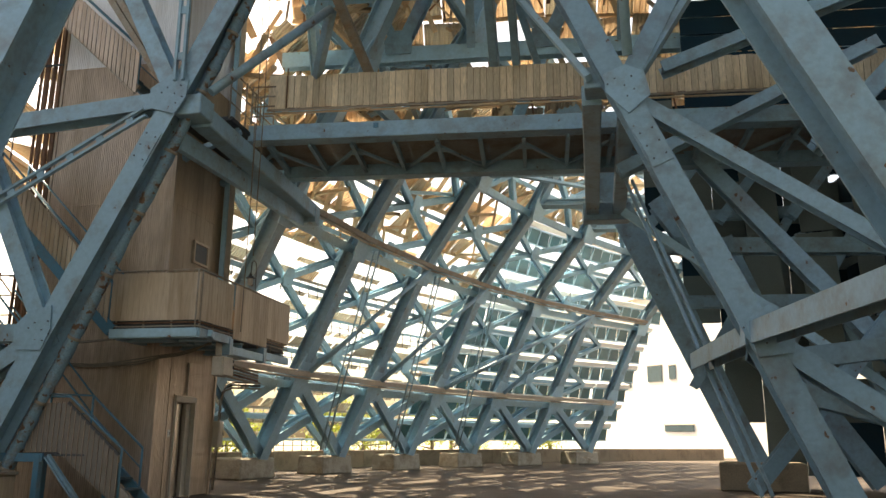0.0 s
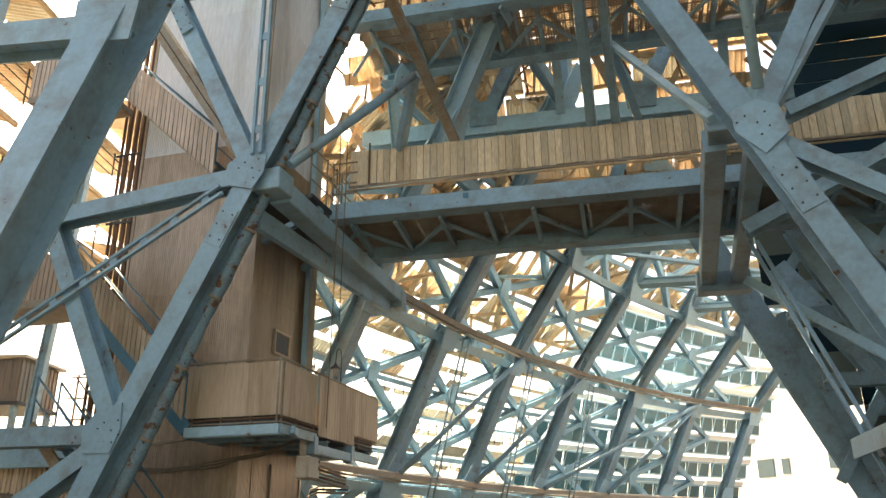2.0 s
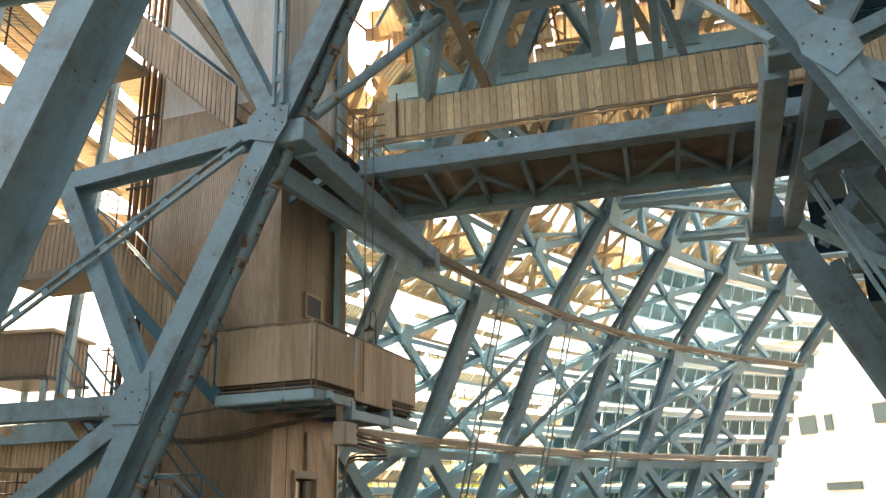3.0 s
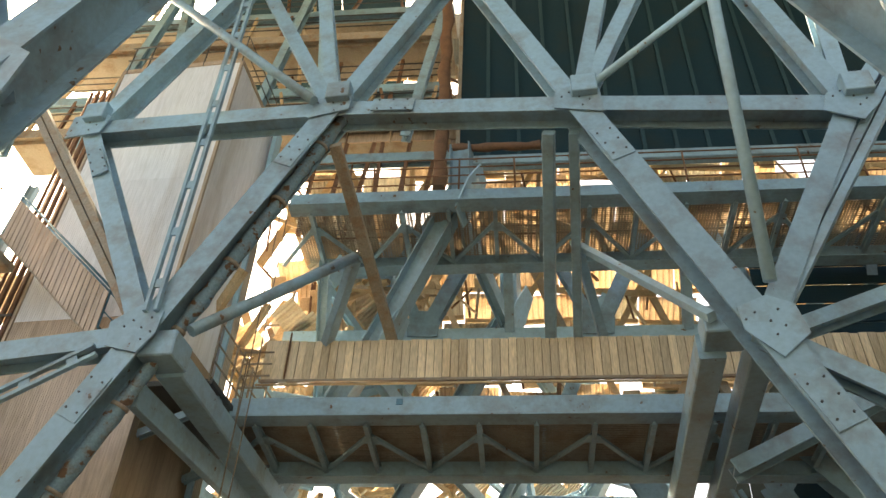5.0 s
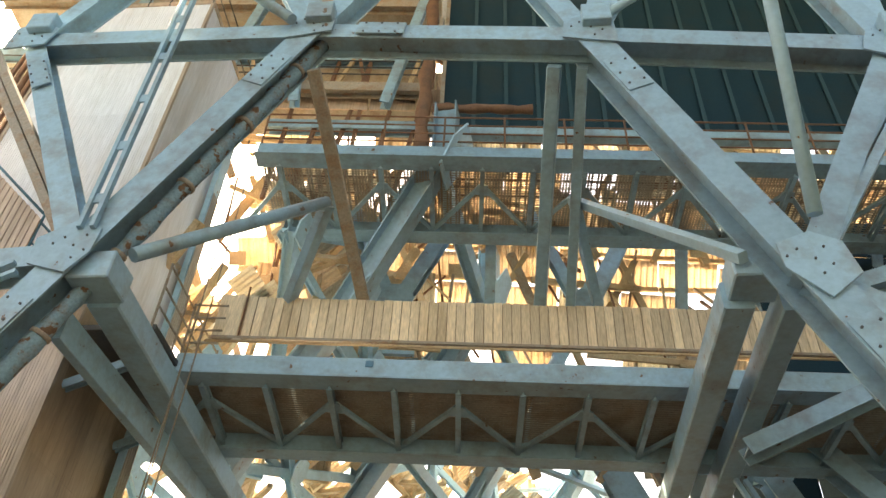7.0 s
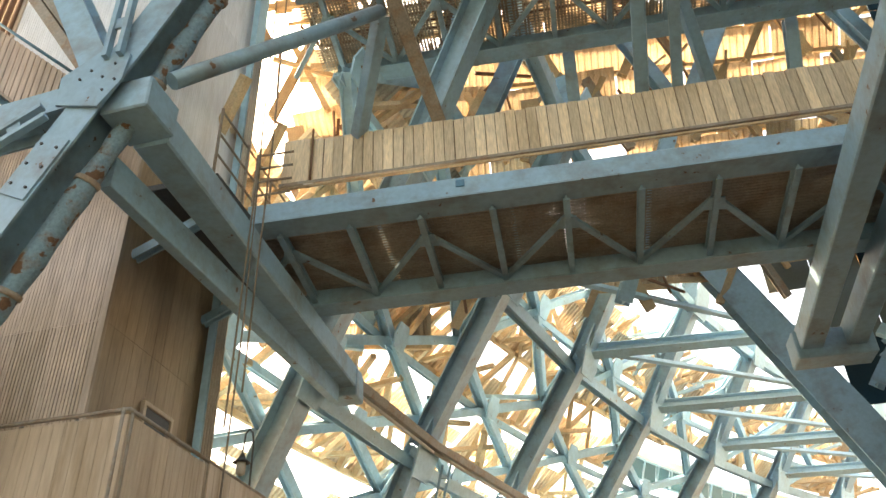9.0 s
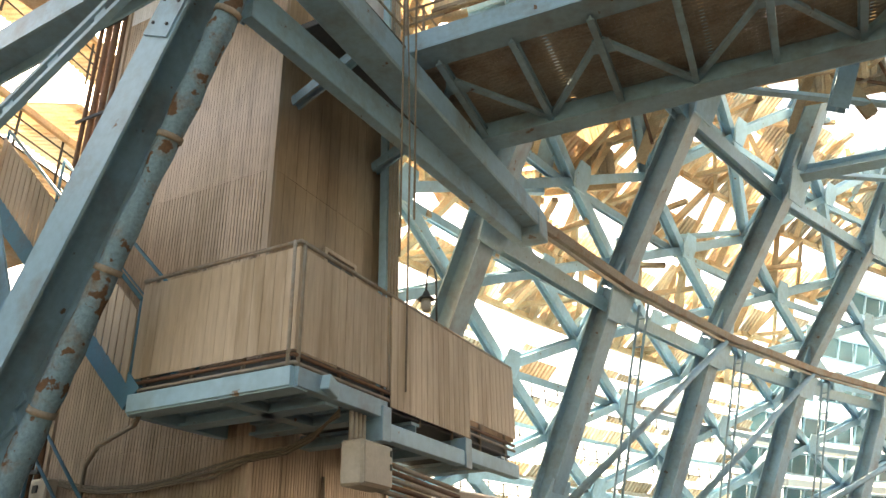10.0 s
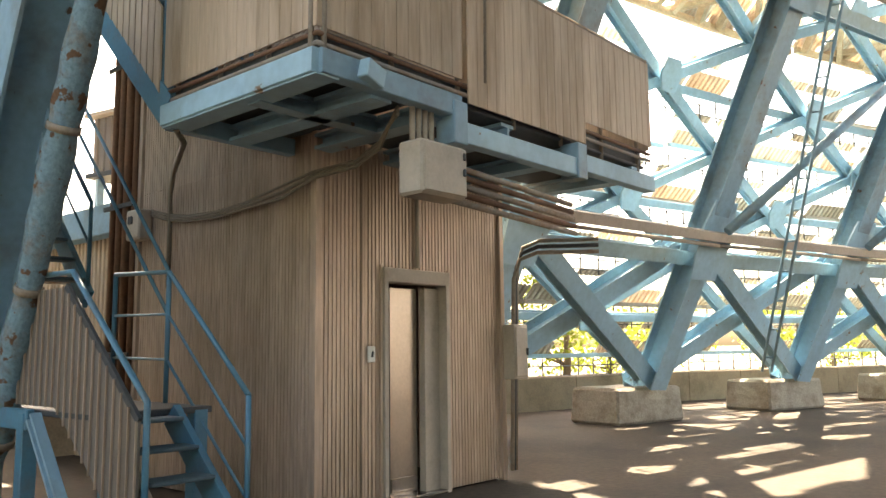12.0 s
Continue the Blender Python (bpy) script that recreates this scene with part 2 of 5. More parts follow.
bm = bmesh.new()
bmesh.ops.create_grid(bm, x_segments=2, y_segments=2, size=900)
tagged(part("ground", bm, GROUND, None, "", pose(0, 0, -0.03)), "dry bare ground around the structure", "ground", kind="structure")
# floor stops at y 4; the unseen pale ground behind bounces sunlight in
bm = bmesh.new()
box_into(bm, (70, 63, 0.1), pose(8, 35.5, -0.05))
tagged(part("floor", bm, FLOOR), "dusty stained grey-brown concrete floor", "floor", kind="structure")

# low concrete kerb wall behind the lattice feet, in cast lengths
kerb = thing("kerb_wall", "low stained concrete kerb wall", "kerb", kind="structure")
for i in range(26):
    ph = PHI - 2 * STEP + i * 2.2
    p, q = wall_at(ph, 0, 3.4), wall_at(ph + 2.16, 0, 3.4)
    n = (q - p).length
    part("kerb_length", extrude([(0, 0), (0, 0.3), (0.72, 0.3), (0.75, 0.27), (0.75, 0.03), (0.72, 0)], n), CONCRETE, kerb, "", along(p, q, (q - p).cross(Vector((0, 0, 1))))[0])


# ---- far lattice wall ----
lattice = thing("lattice_wall", "pale blue steel lattice wall of leaning struts", "steel structure", kind="structure")
FEET = [PHI + STEP * k for k in (-1, 0, 1, 2, 3, 4, 5)]
LEVELS = [3.33, 7.72, 10.8, 13.6]
for ph in FEET:
    f = face_in(ph)
    last = ph == FEET[-1]
    nx, mid = ph + STEP, ph + STEP / 2
    heights = [0.7] + LEVELS + [15.0]
    for z0, z1 in zip(heights, heights[1:]):
        # lowest lengths are paler: the light on them is put into the colour
        beam("strut", wall_at(ph, z0), wall_at(ph, z1), lattice, 0.44, 0.46, f, BLUE if z1 > 4 else BLUE_PALE)
    for i, z in enumerate(LEVELS):
        z0 = LEVELS[i - 1] if i else 0.8
        zm = (z0 + z) / 2
        if not last:
            if i < 2:
                # tray of two conduits and a flat lid along each ring of nodes
                beam("cable_tray", wall_at(ph, z, -0.35), wall_at(nx, z, -0.35), lattice, 0.17, 0.26, f, RUST if i else BOXGREY, "b")
                bar("tray_conduit", [wall_at(ph, z - 0.16, -0.42), wall_at(nx, z - 0.16, -0.42)], 0.035, BOXGREY, lattice, sides=6)
            beam("girt", wall_at(ph, z - 0.3, 0.15), wall_at(nx, z - 0.3, 0.15), lattice, 0.26, 0.3, f, BLUE_PALE)
            if i == 0:
                beam("brace", wall_at(nx, z0, 0.1), wall_at(ph, z, 0.1), lattice, 0.32, 0.32, f, BLUE_PALE)
                beam("brace", wall_at(ph, z0 - 0.1, 0.5), wall_at(nx, z, 0.5), lattice, 0.36, 0.32, f, BLUE_PALE)
            if i == 1:
                beam("mid_girt", wall_at(ph, zm, 0.15), wall_at(mid, zm, 2.3), lattice, 0.3, 0.32, f, BLUE_PALE)
        plate("gusset", wall_at(ph, z, 0), lattice, [(-0.42, -0.7), (0.3, -0.7), (0.5, 0.0), (0.42, 0.75), (-0.2, 0.75), (-0.45, 0.1)], f, mat=BLUE_PALE, out=0.235)
        if last:
            continue
        # rear layer: diamonds half a bay on, in smaller storeys
        cells = 2 if 0 < i < 3 else 1
        for c in range(cells):
            a0, a1 = z0 + (z - z0) * c / cells, z0 + (z - z0) * (c + 1) / cells
            am = (a0 + a1) / 2
            for to in (0.5, -0.5):
                beam("rear_strut", wall_at(mid, a0, 2.4), wall_at(mid + STEP * to, am, 2.4), lattice, 0.21, 0.26, f, BLUE_PALE)
                beam("rear_strut", wall_at(mid + STEP * to, am, 2.4), wall_at(mid, a1, 2.4), lattice, 0.21, 0.26, f, BLUE_PALE)
            plate("gusset", wall_at(mid, a1, 2.14), lattice, [(-0.28, -0.4), (0.28, -0.4), (0.36, 0.05), (0.18, 0.45), (-0.18, 0.45), (-0.36, 0.05)], f, mat=BLUE_PALE)
            plate("gusset", wall_at(ph, am, 2.14), lattice, [(-0.2, -0.32), (0.2, -0.32), (0.3, 0.0), (0.2, 0.32), (-0.2, 0.32), (-0.3, 0.0)], f, mat=BLUE_PALE)
            beam("rear_girt", wall_at(ph, am, 2.6), wall_at(nx, am, 2.6), lattice, 0.16, 0.2, f, BLUE_PALE)
        beam("tie", wall_at(ph, z, 0.2), wall_at(mid, z, 2.4), lattice, 0.2, 0.22, (0, 0, 1), BLUE_PALE)
# a few long round ties across two bays, and laced hanging ties
for k, span in ((0, 1.0), (1, 1.0), (2, 2.0), (3, 1.0)):
    a = PHI + STEP * k
    bar("tie_rod", [wall_at(a, 3.4, -0.5), wall_at(a + STEP * span, 7.6, -0.4)], 0.085, BLUE, lattice, sides=8)
for k in (0, 1, 2):
    p, q = wall_at(PHI + STEP * (k + 0.55), 0.9, -0.7), wall_at(PHI + STEP * (k + 0.1), 7.4, -0.6)
    for s in (-0.09, 0.09):
        bar("hanging_tie", [p + Vector((s, 0, 0)), q + Vector((s, 0, 0))], 0.03, BLUE, lattice, sides=5)
    for j in range(12):
        c = p.lerp(q, (j + 0.5) / 12)
        bar("tie_batten", [c - Vector((0.09, 0, 0)), c + Vector((0.09, 0, 0))], 0.02, BLUE, lattice, sides=4)

# spokes from the lattice nodes to the inner leg
for k in range(0, 5):
    ph = PHI + STEP * k
    p = wall_at(ph, LEVELS[2])
    beam("spoke", p, p + Vector((6.8, -0.75, 0)), lattice, 0.28, 0.32, (0, -0.4, -1), BLUE_PALE)
    beam("spoke", p + Vector((0, 0, 0.1)), wall_at(ph + STEP, LEVELS[2]) + Vector((5.5, -0.6, 0)), lattice, 0.12, 0.14, (0, -0.4, -1), BLUE_PALE, "b")

# concrete feet
for ph in FEET:
    c = wall_at(ph, 0.8, 0.6)
    bm = bmesh.new()
    box_into(bm, (1.3, 2.3, 0.66), pose(0, 0, 0.33), 0.05)
    bmesh.ops.subdivide_edges(bm, edges=[e for e in bm.edges if e.calc_length() > 0.3], cuts=5, use_grid_fill=True)
    frng = random.Random(int(ph * 10))
    for v in bm.verts:
        k = 0.92 - 0.08 * v.co.z
        v.co = Vector((v.co.x * k + frng.uniform(-0.007, 0.007), v.co.y * k * 0.92 + frng.uniform(-0.007, 0.007), v.co.z + (frng.uniform(-0.012, 0.006) if v.co.z > 0.1 else 0)))
    foot = part("concrete_footing", bm, FOOTING, None, "", pose(c.x, c.y, 0, 0, 0, -ph))
    tagged(foot, "rough concrete footing block under the lattice struts", "footing", "lattice footings", "structure")

# louvred skin behind: tilted strips of corrugated sheet, open gaps with rails, brown framing higher up
skin = thing("louvred_skin", "strips of tan and grey corrugated sheet with rails", "cladding", kind="structure")
rng = random.Random(5)
SEG = 3.2
for k in range(12):
    z = 1.25 + 1.2 * k
    high = z > 8.0
    for j in range(16):
        ph = PHI - 2.9 * STEP + SEG * j
        dark_end = ph > PHI + 2.7 * STEP and z < 11
        if z > 3 and ph < PHI - 1.5 * STEP or z > 11.5 and ph < PHI - 0.9 * STEP:
            continue
        out = 4.0 + rng.uniform(-0.12, 0.12)
        p, q = wall_at(ph, z, out), wall_at(ph + SEG, z, out)
        wide = (q - p).length
        if dark_end:
            # glazed bands between pale slab edges
            up = Vector((0.3, -0.1, 1)).normalized()
            for s in range(3):
                a, b = p.lerp(q, s / 3 + 0.01), p.lerp(q, (s + 1) / 3 - 0.01)
                part("glass_pane", extrude([(0, 0), ((b - a).length, 0), ((b - a).length, 0.03), (0, 0.03)], 0.76), TEALGLASS, skin, "", frame_of(a, b - a, up))
                beam("mullion", a, a + up * 0.76, skin, 0.07, 0.1, face_in(ph), BLUE_PALE, "b")
            for h in (0.0, 0.78):
                beam("transom", p + up * h, q + up * h, skin, 0.07, 0.12, face_in(ph), BLUE_PALE, "b")
            beam("slab_edge", p + up * 0.98, q + up * 0.98, skin, 0.26, 0.2, face_in(ph), WHITE, "b")
            continue
        tilt = V3((0.45, -0.72, 0.55)) if high else V3((0.55, -0.4, 0.62))
        n_ = 3 if high else 2
        for s in range(n_):
            if rng.random() < (0.16 if high else 0.2):
                continue
            a, b = p.lerp(q, s / n_), p.lerp(q, (s + 1) / n_ - 0.004)
            hgt = rng.uniform(0.7, 1.2) if high else rng.uniform(0.36, 0.52)
            tlt = tilt + V3((rng.uniform(-0.06, 0.06), rng.uniform(-0.06, 0.06), rng.uniform(-0.05, 0.05)))
            mat = TAN if rng.random() < (0.6 if high else 0.14) else GREYSHEET
            if high and rng.random() < 0.75:
                up = V3((0, 0, rng.uniform(0.45, 0.7))) + (wall_at(ph, z, out + 0.5) - wall_at(ph, z, out))
                part("under_sheet", corrugated((b - a).length * 0.98, rng.uniform(0.4, 0.7), 0.16, 0.045), mat, skin, "", frame_of(a + up, b - a, tlt))
            part("sheet", corrugated((b - a).length * rng.uniform(0.9, 1.0), hgt, 0.16, 0.045), mat, skin, "", frame_of(a, b - a, tlt))
        if not high:
            for s in range(2):
                if rng.random() < 0.6:
                    a, b = p.lerp(q, s / 2) + V3((0.16, -0.05, 0.6)), p.lerp(q, (s + 1) / 2 - 0.004) + V3((0.16, -0.05, 0.6))
                    part("thin_sheet", corrugated((b - a).length * rng.uniform(0.6, 1.0), rng.uniform(0.18, 0.26), 0.16, 0.045), GREYSHEET, skin, "", frame_of(a, b - a, tilt))
            bm = bmesh.new()
            for h in (-0.04, -0.27, -0.5):
                sweep([p + V3((0, 0, h)), q + V3((0, 0, h))], 0.016, 4, bm)
            for s in range(5):
                c = p.lerp(q, s / 5)
                sweep([c + V3((0, 0, -0.62)), c + V3((0, 0, 0.05))], 0.022, 4, bm)
            part("rail", bm, DARKSTEEL, skin)
            beam("edge_purlin", p + V3((0.05, -0.05, -0.03)), q + V3((0.05, -0.05, -0.03)), skin, 0.07, 0.1, (0, 0, -1), RUST if k % 2 else BLUE_PALE, "b")
        else:
            beam("purlin", p + V3((0.1, -0.1, -0.12)), q + V3((0.1, -0.1, -0.12)), skin, 0.1, 0.16, (0, 0, -1), OCHRE, "b")
            for s, w in ((0.1, 0.16), (0.55, 0.11), (0.85, 0.16)):
                r = wall_at(ph + SEG * (s + rng.choice((0.0, 0.35, -0.35))), z + 1.2, 4.0)
                beam("rafter", p.lerp(q, s) + V3((0.15, -0.2, -0.15)), r + V3((0.15, -0.2, -0.15)), skin, w, 0.2, (0, -1, 0), OCHRE, "b")
            for _ in range(2):
                c = wall_at(ph + rng.uniform(0, 3), z, 2.4)
                beam("strut_tie", c, p.lerp(q, rng.uniform(0.1, 0.9)), skin, 0.12, 0.14, (0, -1, 0), OCHRE if rng.random() < 0.7 else BLUE_PALE, "b")


# ---- near frame ----
near = thing("near_frame", "blue-grey painted steel frame with bolted gusset plates", "steel frame", kind="structure")
V = Vector
NL, NR = V((-4.95, 14.54, 7.75)), V((3.3, 12.55, 7.15))
UL, UR = V((-2.72, 14.0, 12.24)), V((1.37, 13.02, 11.67))
ULL, URR = V((-7.31, 15.1, 12.48)), V((5.24, 12.09, 11.0))
LB, LB2 = V((-7.2, 15.08, 3.2)), V((-8.6, 15.4, 0.2))
RB, RB2 = V((5.14, 12.12, 2.94)), V((6.3, 11.85, 0.2))
LL = V((-9.35, 15.55, 7.45))
APEX = V((-0.62, 13.5, 16.5))
back = -FACE.normalized() * 0.24
MAIN, MID, SLIM = (0.42, 0.48), (0.33, 0.4), (0.26, 0.28)
for p, q, (w, d) in ((UL, NL, MAIN), (NL, LB, MAIN), (LB, LB2, MAIN), (UR, NR, MAIN), (NR, RB, MAIN), (RB, RB2, MAIN),
                     (UL, UR, MID), (ULL, UL, MID), (UR, URR, MID), (NL, LL, MID), (NL, ULL, MID), (NR, URR, MID),
                     (LL, LB, MID), (UL, APEX, MID), (UR, APEX, MID), (LB, V((-10.6, 15.9, 3.25)), MID),
                     (LB, V((-10.2, 15.8, 1.3)), MID), (ULL, V((-4.9, 14.5, 17.2)), MID), (UL, V((-4.9, 14.5, 17.0)), SLIM),
                     (UL, V((-3.55, 14.2, 17.0)), SLIM), (UR, V((2.2, 12.8, 16)), SLIM), (UR, V((3.1, 12.6, 16)), SLIM),
                     (URR, V((4.2, 12.3, 15.2)), MID), (URR, V((5.5, 12.0, 15.2)), SLIM), (URR, V((6.6, 11.8, 13)), SLIM),
                     (NR, V((8.4, 11.4, 3.4)), SLIM), (RB, V((9.0, 11.2, 4.4)), MID), (RB, V((8.8, 11.2, 0.3)), MID)):
    beam("member", p + back, q + back, near, w, d)
for p, q, w in ((NL, V((-9.3, 15.6, 14.2)), 0.3), (NR, V((6.9, 11.7, 13.0)), 0.3)):
    # twin channels with a dark slot between
    x = V((1, -0.24, 0)).normalized() * 0.09
    for s in (-1, 1):
        beam("twin_channel", p + back + x * s, q + back + x * s, near, 0.13, 0.3, FACE, RUST if p is NL else BLUE, "b")
for p, q in ((V((-5.5, 14.6, 7.45)), V((-10.9, 15.9, 4.5))), (NL + V((0.1, -0.1, 0.3)), V((-4.85, 14.3, 17.0)))):
    # laced tie: two thin angles and battens
    f = FACE.normalized()
    side = (q - p).normalized().cross(f) * 0.085
    for s in (-1, 1):
        beam("tie_angle", p + side * s, q + side * s, near, 0.06, 0.08, FACE, BLUE, "b")
    for k in range(9):
        c = p.lerp(q, (k + 0.5) / 9)
        beam("batten", c - side, c + side, near, 0.16, 0.03, FACE, BLUE, "b")
bar("round_tie", [NR + V((0.05, -0.25, 0.5)), V((2.55, 9.9, 14.5))], 0.085, BLUE_PALE, near)
bar("round_tie", [UR + V((0.15, -0.1, 0.2)), V((4.7, 12.0, 14.8))], 0.07, BLUE_PALE, near)
bar("round_tie", [UL + V((-0.3, -0.1, 0.0)), V((-7.4, 15.0, 17.1))], 0.09, BLUE, near)
bar("round_tie", [V((-4.3, 14.75, 7.95)), V((-2.2, 16.15, 10.62))], 0.1, BLUE, near)
beam("box_tie", V((2.83, 13.0, 7.55)), V((1.77, 15.77, 10.98)), near, 0.12, 0.14, FACE, BLUE_PALE, "b")
beam("hanger", V((0.97, 13.5, 11.4)), V((1.6, 17.6, 9.68)), near, 0.2, 0.2, FACE, BLUE, "b")
beam("hanger", V((1.38, 13.45, 11.4)), V((2.12, 17.55, 9.68)), near, 0.16, 0.22, FACE, BLUE, "b")
beam("hanger", V((-2.59, 14.3, 11.6)), V((-1.33, 18.0, 9.68)), near, 0.2, 0.22, FACE, RUST, "b")
beam("hanger_strut", V((-2.2, 16.2, 10.6)), V((-2.75, 18.0, 9.66)), near, 0.18, 0.2, FACE, BLUE, "b")
beam("hanger_strut", V((1.85, 15.8, 10.9)), V((2.7, 17.5, 9.66)), near, 0.16, 0.18, FACE, BLUE, "b")
# gusset plates with bolts
for c, poly in ((NL, [(-0.75, -0.35), (0.1, -0.6), (0.45, -0.1), (0.5, 0.5), (-0.1, 0.75), (-0.8, 0.3)]),
                (NR, [(-0.45, -0.1), (0.15, -0.75), (0.75, -0.25), (0.6, 0.45), (0.1, 0.7), (-0.5, 0.45)]),
                (UL, [(-0.65, -0.45), (0.55, -0.25), (0.6, 0.25), (0.1, 0.6), (-0.4, 0.35)]),
                (UR, [(-0.6, -0.25), (0.65, -0.55), (0.6, 0.3), (0.1, 0.65), (-0.55, 0.4)]),
                (ULL, [(-0.6, -0.5), (0.5, -0.4), (0.7, 0.25), (0.2, 0.6), (-0.55, 0.4)]),
                (URR, [(-0.7, -0.3), (0.1, -0.75), (0.6, -0.2), (0.6, 0.4), (-0.5, 0.3)]),
                (LB, [(-0.85, -0.5), (0.1, -0.55), (0.35, 0.1), (0.3, 0.8), (-0.45, 0.65), (-0.9, 0.2)]),
                (RB, [(-0.35, 0.3), (-0.1, -0.6), (0.75, -0.5), (0.85, 0.35), (0.3, 0.75)])):
    g = plate("gusset", c, near, [(a * 0.62, b * 0.62) for a, b in poly], out=0.012, thick=0.03)
    r = V((0.97, -0.23, 0))
    for dx, dz in ((-0.3, 0.1), (-0.15, 0.22), (0.05, 0.05), (0.2, 0.25), (0.1, -0.2), (0.25, -0.05)):
        pos = c + r * dx * 0.8 + V((0, 0, dz * 0.8)) + FACE.normalized() * 0.04
        bar("bolt", [pos, pos + FACE.normalized() * 0.02], 0.015, DARKSTEEL, near, sides=6)
for c, to in ((UL, NL), (UR, NR), (NL, LB), (NR, RB), (UL, UR), (ULL, NL)):
    d = (to - c).normalized()
    g0, g1 = c + d * 0.75, c + d * 1.5
    out = FACE.normalized() * 0.012
    beam("splice_plate", g0 + out, g1 + out, near, 0.37 if c in (UL, UR, NL, NR) and to is not UR else 0.28, 0.024, FACE, BLUE, "b")
    side = d.cross(FACE).normalized()
    for k in range(3):
        for e in (-0.11, 0.11):
            pos = g0 + d * (0.12 + 0.25 * k) + side * e + FACE.normalized() * 0.022
            bar("bolt", [pos, pos + FACE.normalized() * 0.018], 0.017, DARKSTEEL, near, sides=6)
for c in (UL, UR, ULL, URR):
    block("node_block", (0.42, 0.3, 0.4), Matrix.Translation(c + V((0.12, -0.05, 0.26))) @ pose(0, 0, 0, 0, 0, -13), BLUE, near, bevel=0.015)
# bearing boxes at the two middle nodes and the cantilevers that run back from them
for c, ends, tag in ((V((-4.62, 14.85, 7.62)), ((V((-4.55, 15.1, 7.55)), V((-3.25, 21.7, 7.45)), 0.42), (V((-5.0, 15.2, 7.1)), V((-3.45, 21.3, 7.15)), 0.15)), "l"),
                     (V((3.1, 13.35, 7.62)), ((V((3.0, 13.6, 7.5)), V((4.45, 20.6, 7.4)), 0.36), (V((3.65, 13.5, 7.5)), V((5.15, 20.5, 7.4)), 0.32)), "r")):
    block("bearing_box", (0.55, 0.55, 0.42), Matrix.Translation(c) @ pose(0, 0, 0, 0, 0, -13), BLUE, near, bevel=0.02)
    for p, q, w in ends:
        beam("cantilever", p, q, near, w, 0.4, (0, 0, -1), BLUE, "b")
block("end_node", (1.25, 0.5, 0.5), pose(4.85, 20.75, 7.3, 0, 0, -8), BLUE, near, bevel=0.02)
block("end_node", (0.5, 0.45, 0.5), pose(-3.3, 21.6, 7.35, 0, 0, -8), BLUE, near, bevel=0.02)
# the far-reaching inner leg on the open side
for p, q, w in ((V((3.9, 25.9, 14.5)), V((9.35, 22.9, 0.5)), 0.75), (V((6.6, 22.0, 8.0)), V((11.2, 20.0, 0.3)), 0.5)):
    beam("inner_leg", p, q, near, w, 0.6, (-0.3, -1, 0), BLUE)
# lagged pipe that follows the strut, with peeling wrap
pts = []
for k in range(73):
    c = (UL + V((0.35, 0.25, 0.4))).lerp(LB2 + V((0.55, 0.35, 0)), k / 72)
    pts.append(c)
prng = random.Random(3)
radii = [0.105 + prng.choice((-0.012, 0.0, 0.004, 0.012, 0.026)) for _ in pts]
pipe = thing("lagged_pipe", "pipe with peeling grey lagging strapped along the strut", "pipe")
bar("lagging", pts, radii, LAGGING, pipe, sides=10)
for k in range(6, 72, 7):
    d = (pts[k + 1] - pts[k]).normalized() * 0.03
    bar("band", [pts[k] - d, pts[k] + d], radii[k] + 0.02, RUST, pipe, sides=10)

# nearer leaning legs at both sides
nearest = thing("nearest_frame", "heavy blue-grey steel legs nearest the walkway", "steel frame", kind="structure")
L7, R7 = V((-5.3, 9.86, 7.0)), V((3.9, 8.8, 7.0))
dl, dr = V((0.23, 0.13, 1)), V((-0.52, 0.03, 1))
fl = V((-0.1, -1, 0))
beam("leg", L7 + dl * 7, L7 - dl * 6.8, nearest, 0.46, 0.72, fl)
beam("leg", R7 + dr * 7, R7 - dr * 6.8, nearest, 0.5, 0.7, fl)
CL, CR = L7 + dl * 0.45, R7 + dr * 0.9
beam("cross_beam", CL, CL + V((-3.4, 0.3, 0.1)), nearest, 0.34, 0.4, fl)
beam("brace", CL, CL + V((-1.5, 0.2, 3.4)), nearest, 0.3, 0.34, fl)
beam("cross_beam", CR, CR + V((3.4, -0.3, 0.25)), nearest, 0.38, 0.42, fl)
beam("brace", CR, CR + V((2.0, -0.2, 3.4)), nearest, 0.36, 0.4, fl)
beam("brace", CR, CR + V((0.5, 0.4, 4.2)), nearest, 0.3, 0.34, fl)
for c in (CL, CR):
    plate("gusset", c, nearest, [(-0.4, -0.3), (0.38, -0.35), (0.45, 0.2), (0.08, 0.45), (-0.4, 0.3)], fl, out=0.29)


# ---- walkway bridges ----
GD = V((1, -0.145, 0)).normalized()
GN = V((-0.145, -1, 0)).normalized()            # towards the camera side


def on_bridge(x, off, z):
    """A place on the bridges: x along the world, metres behind the front beam, height."""
    return V((x, 17.03 - 0.145 * x, 0)) - GN * off + V((0, 0, z))


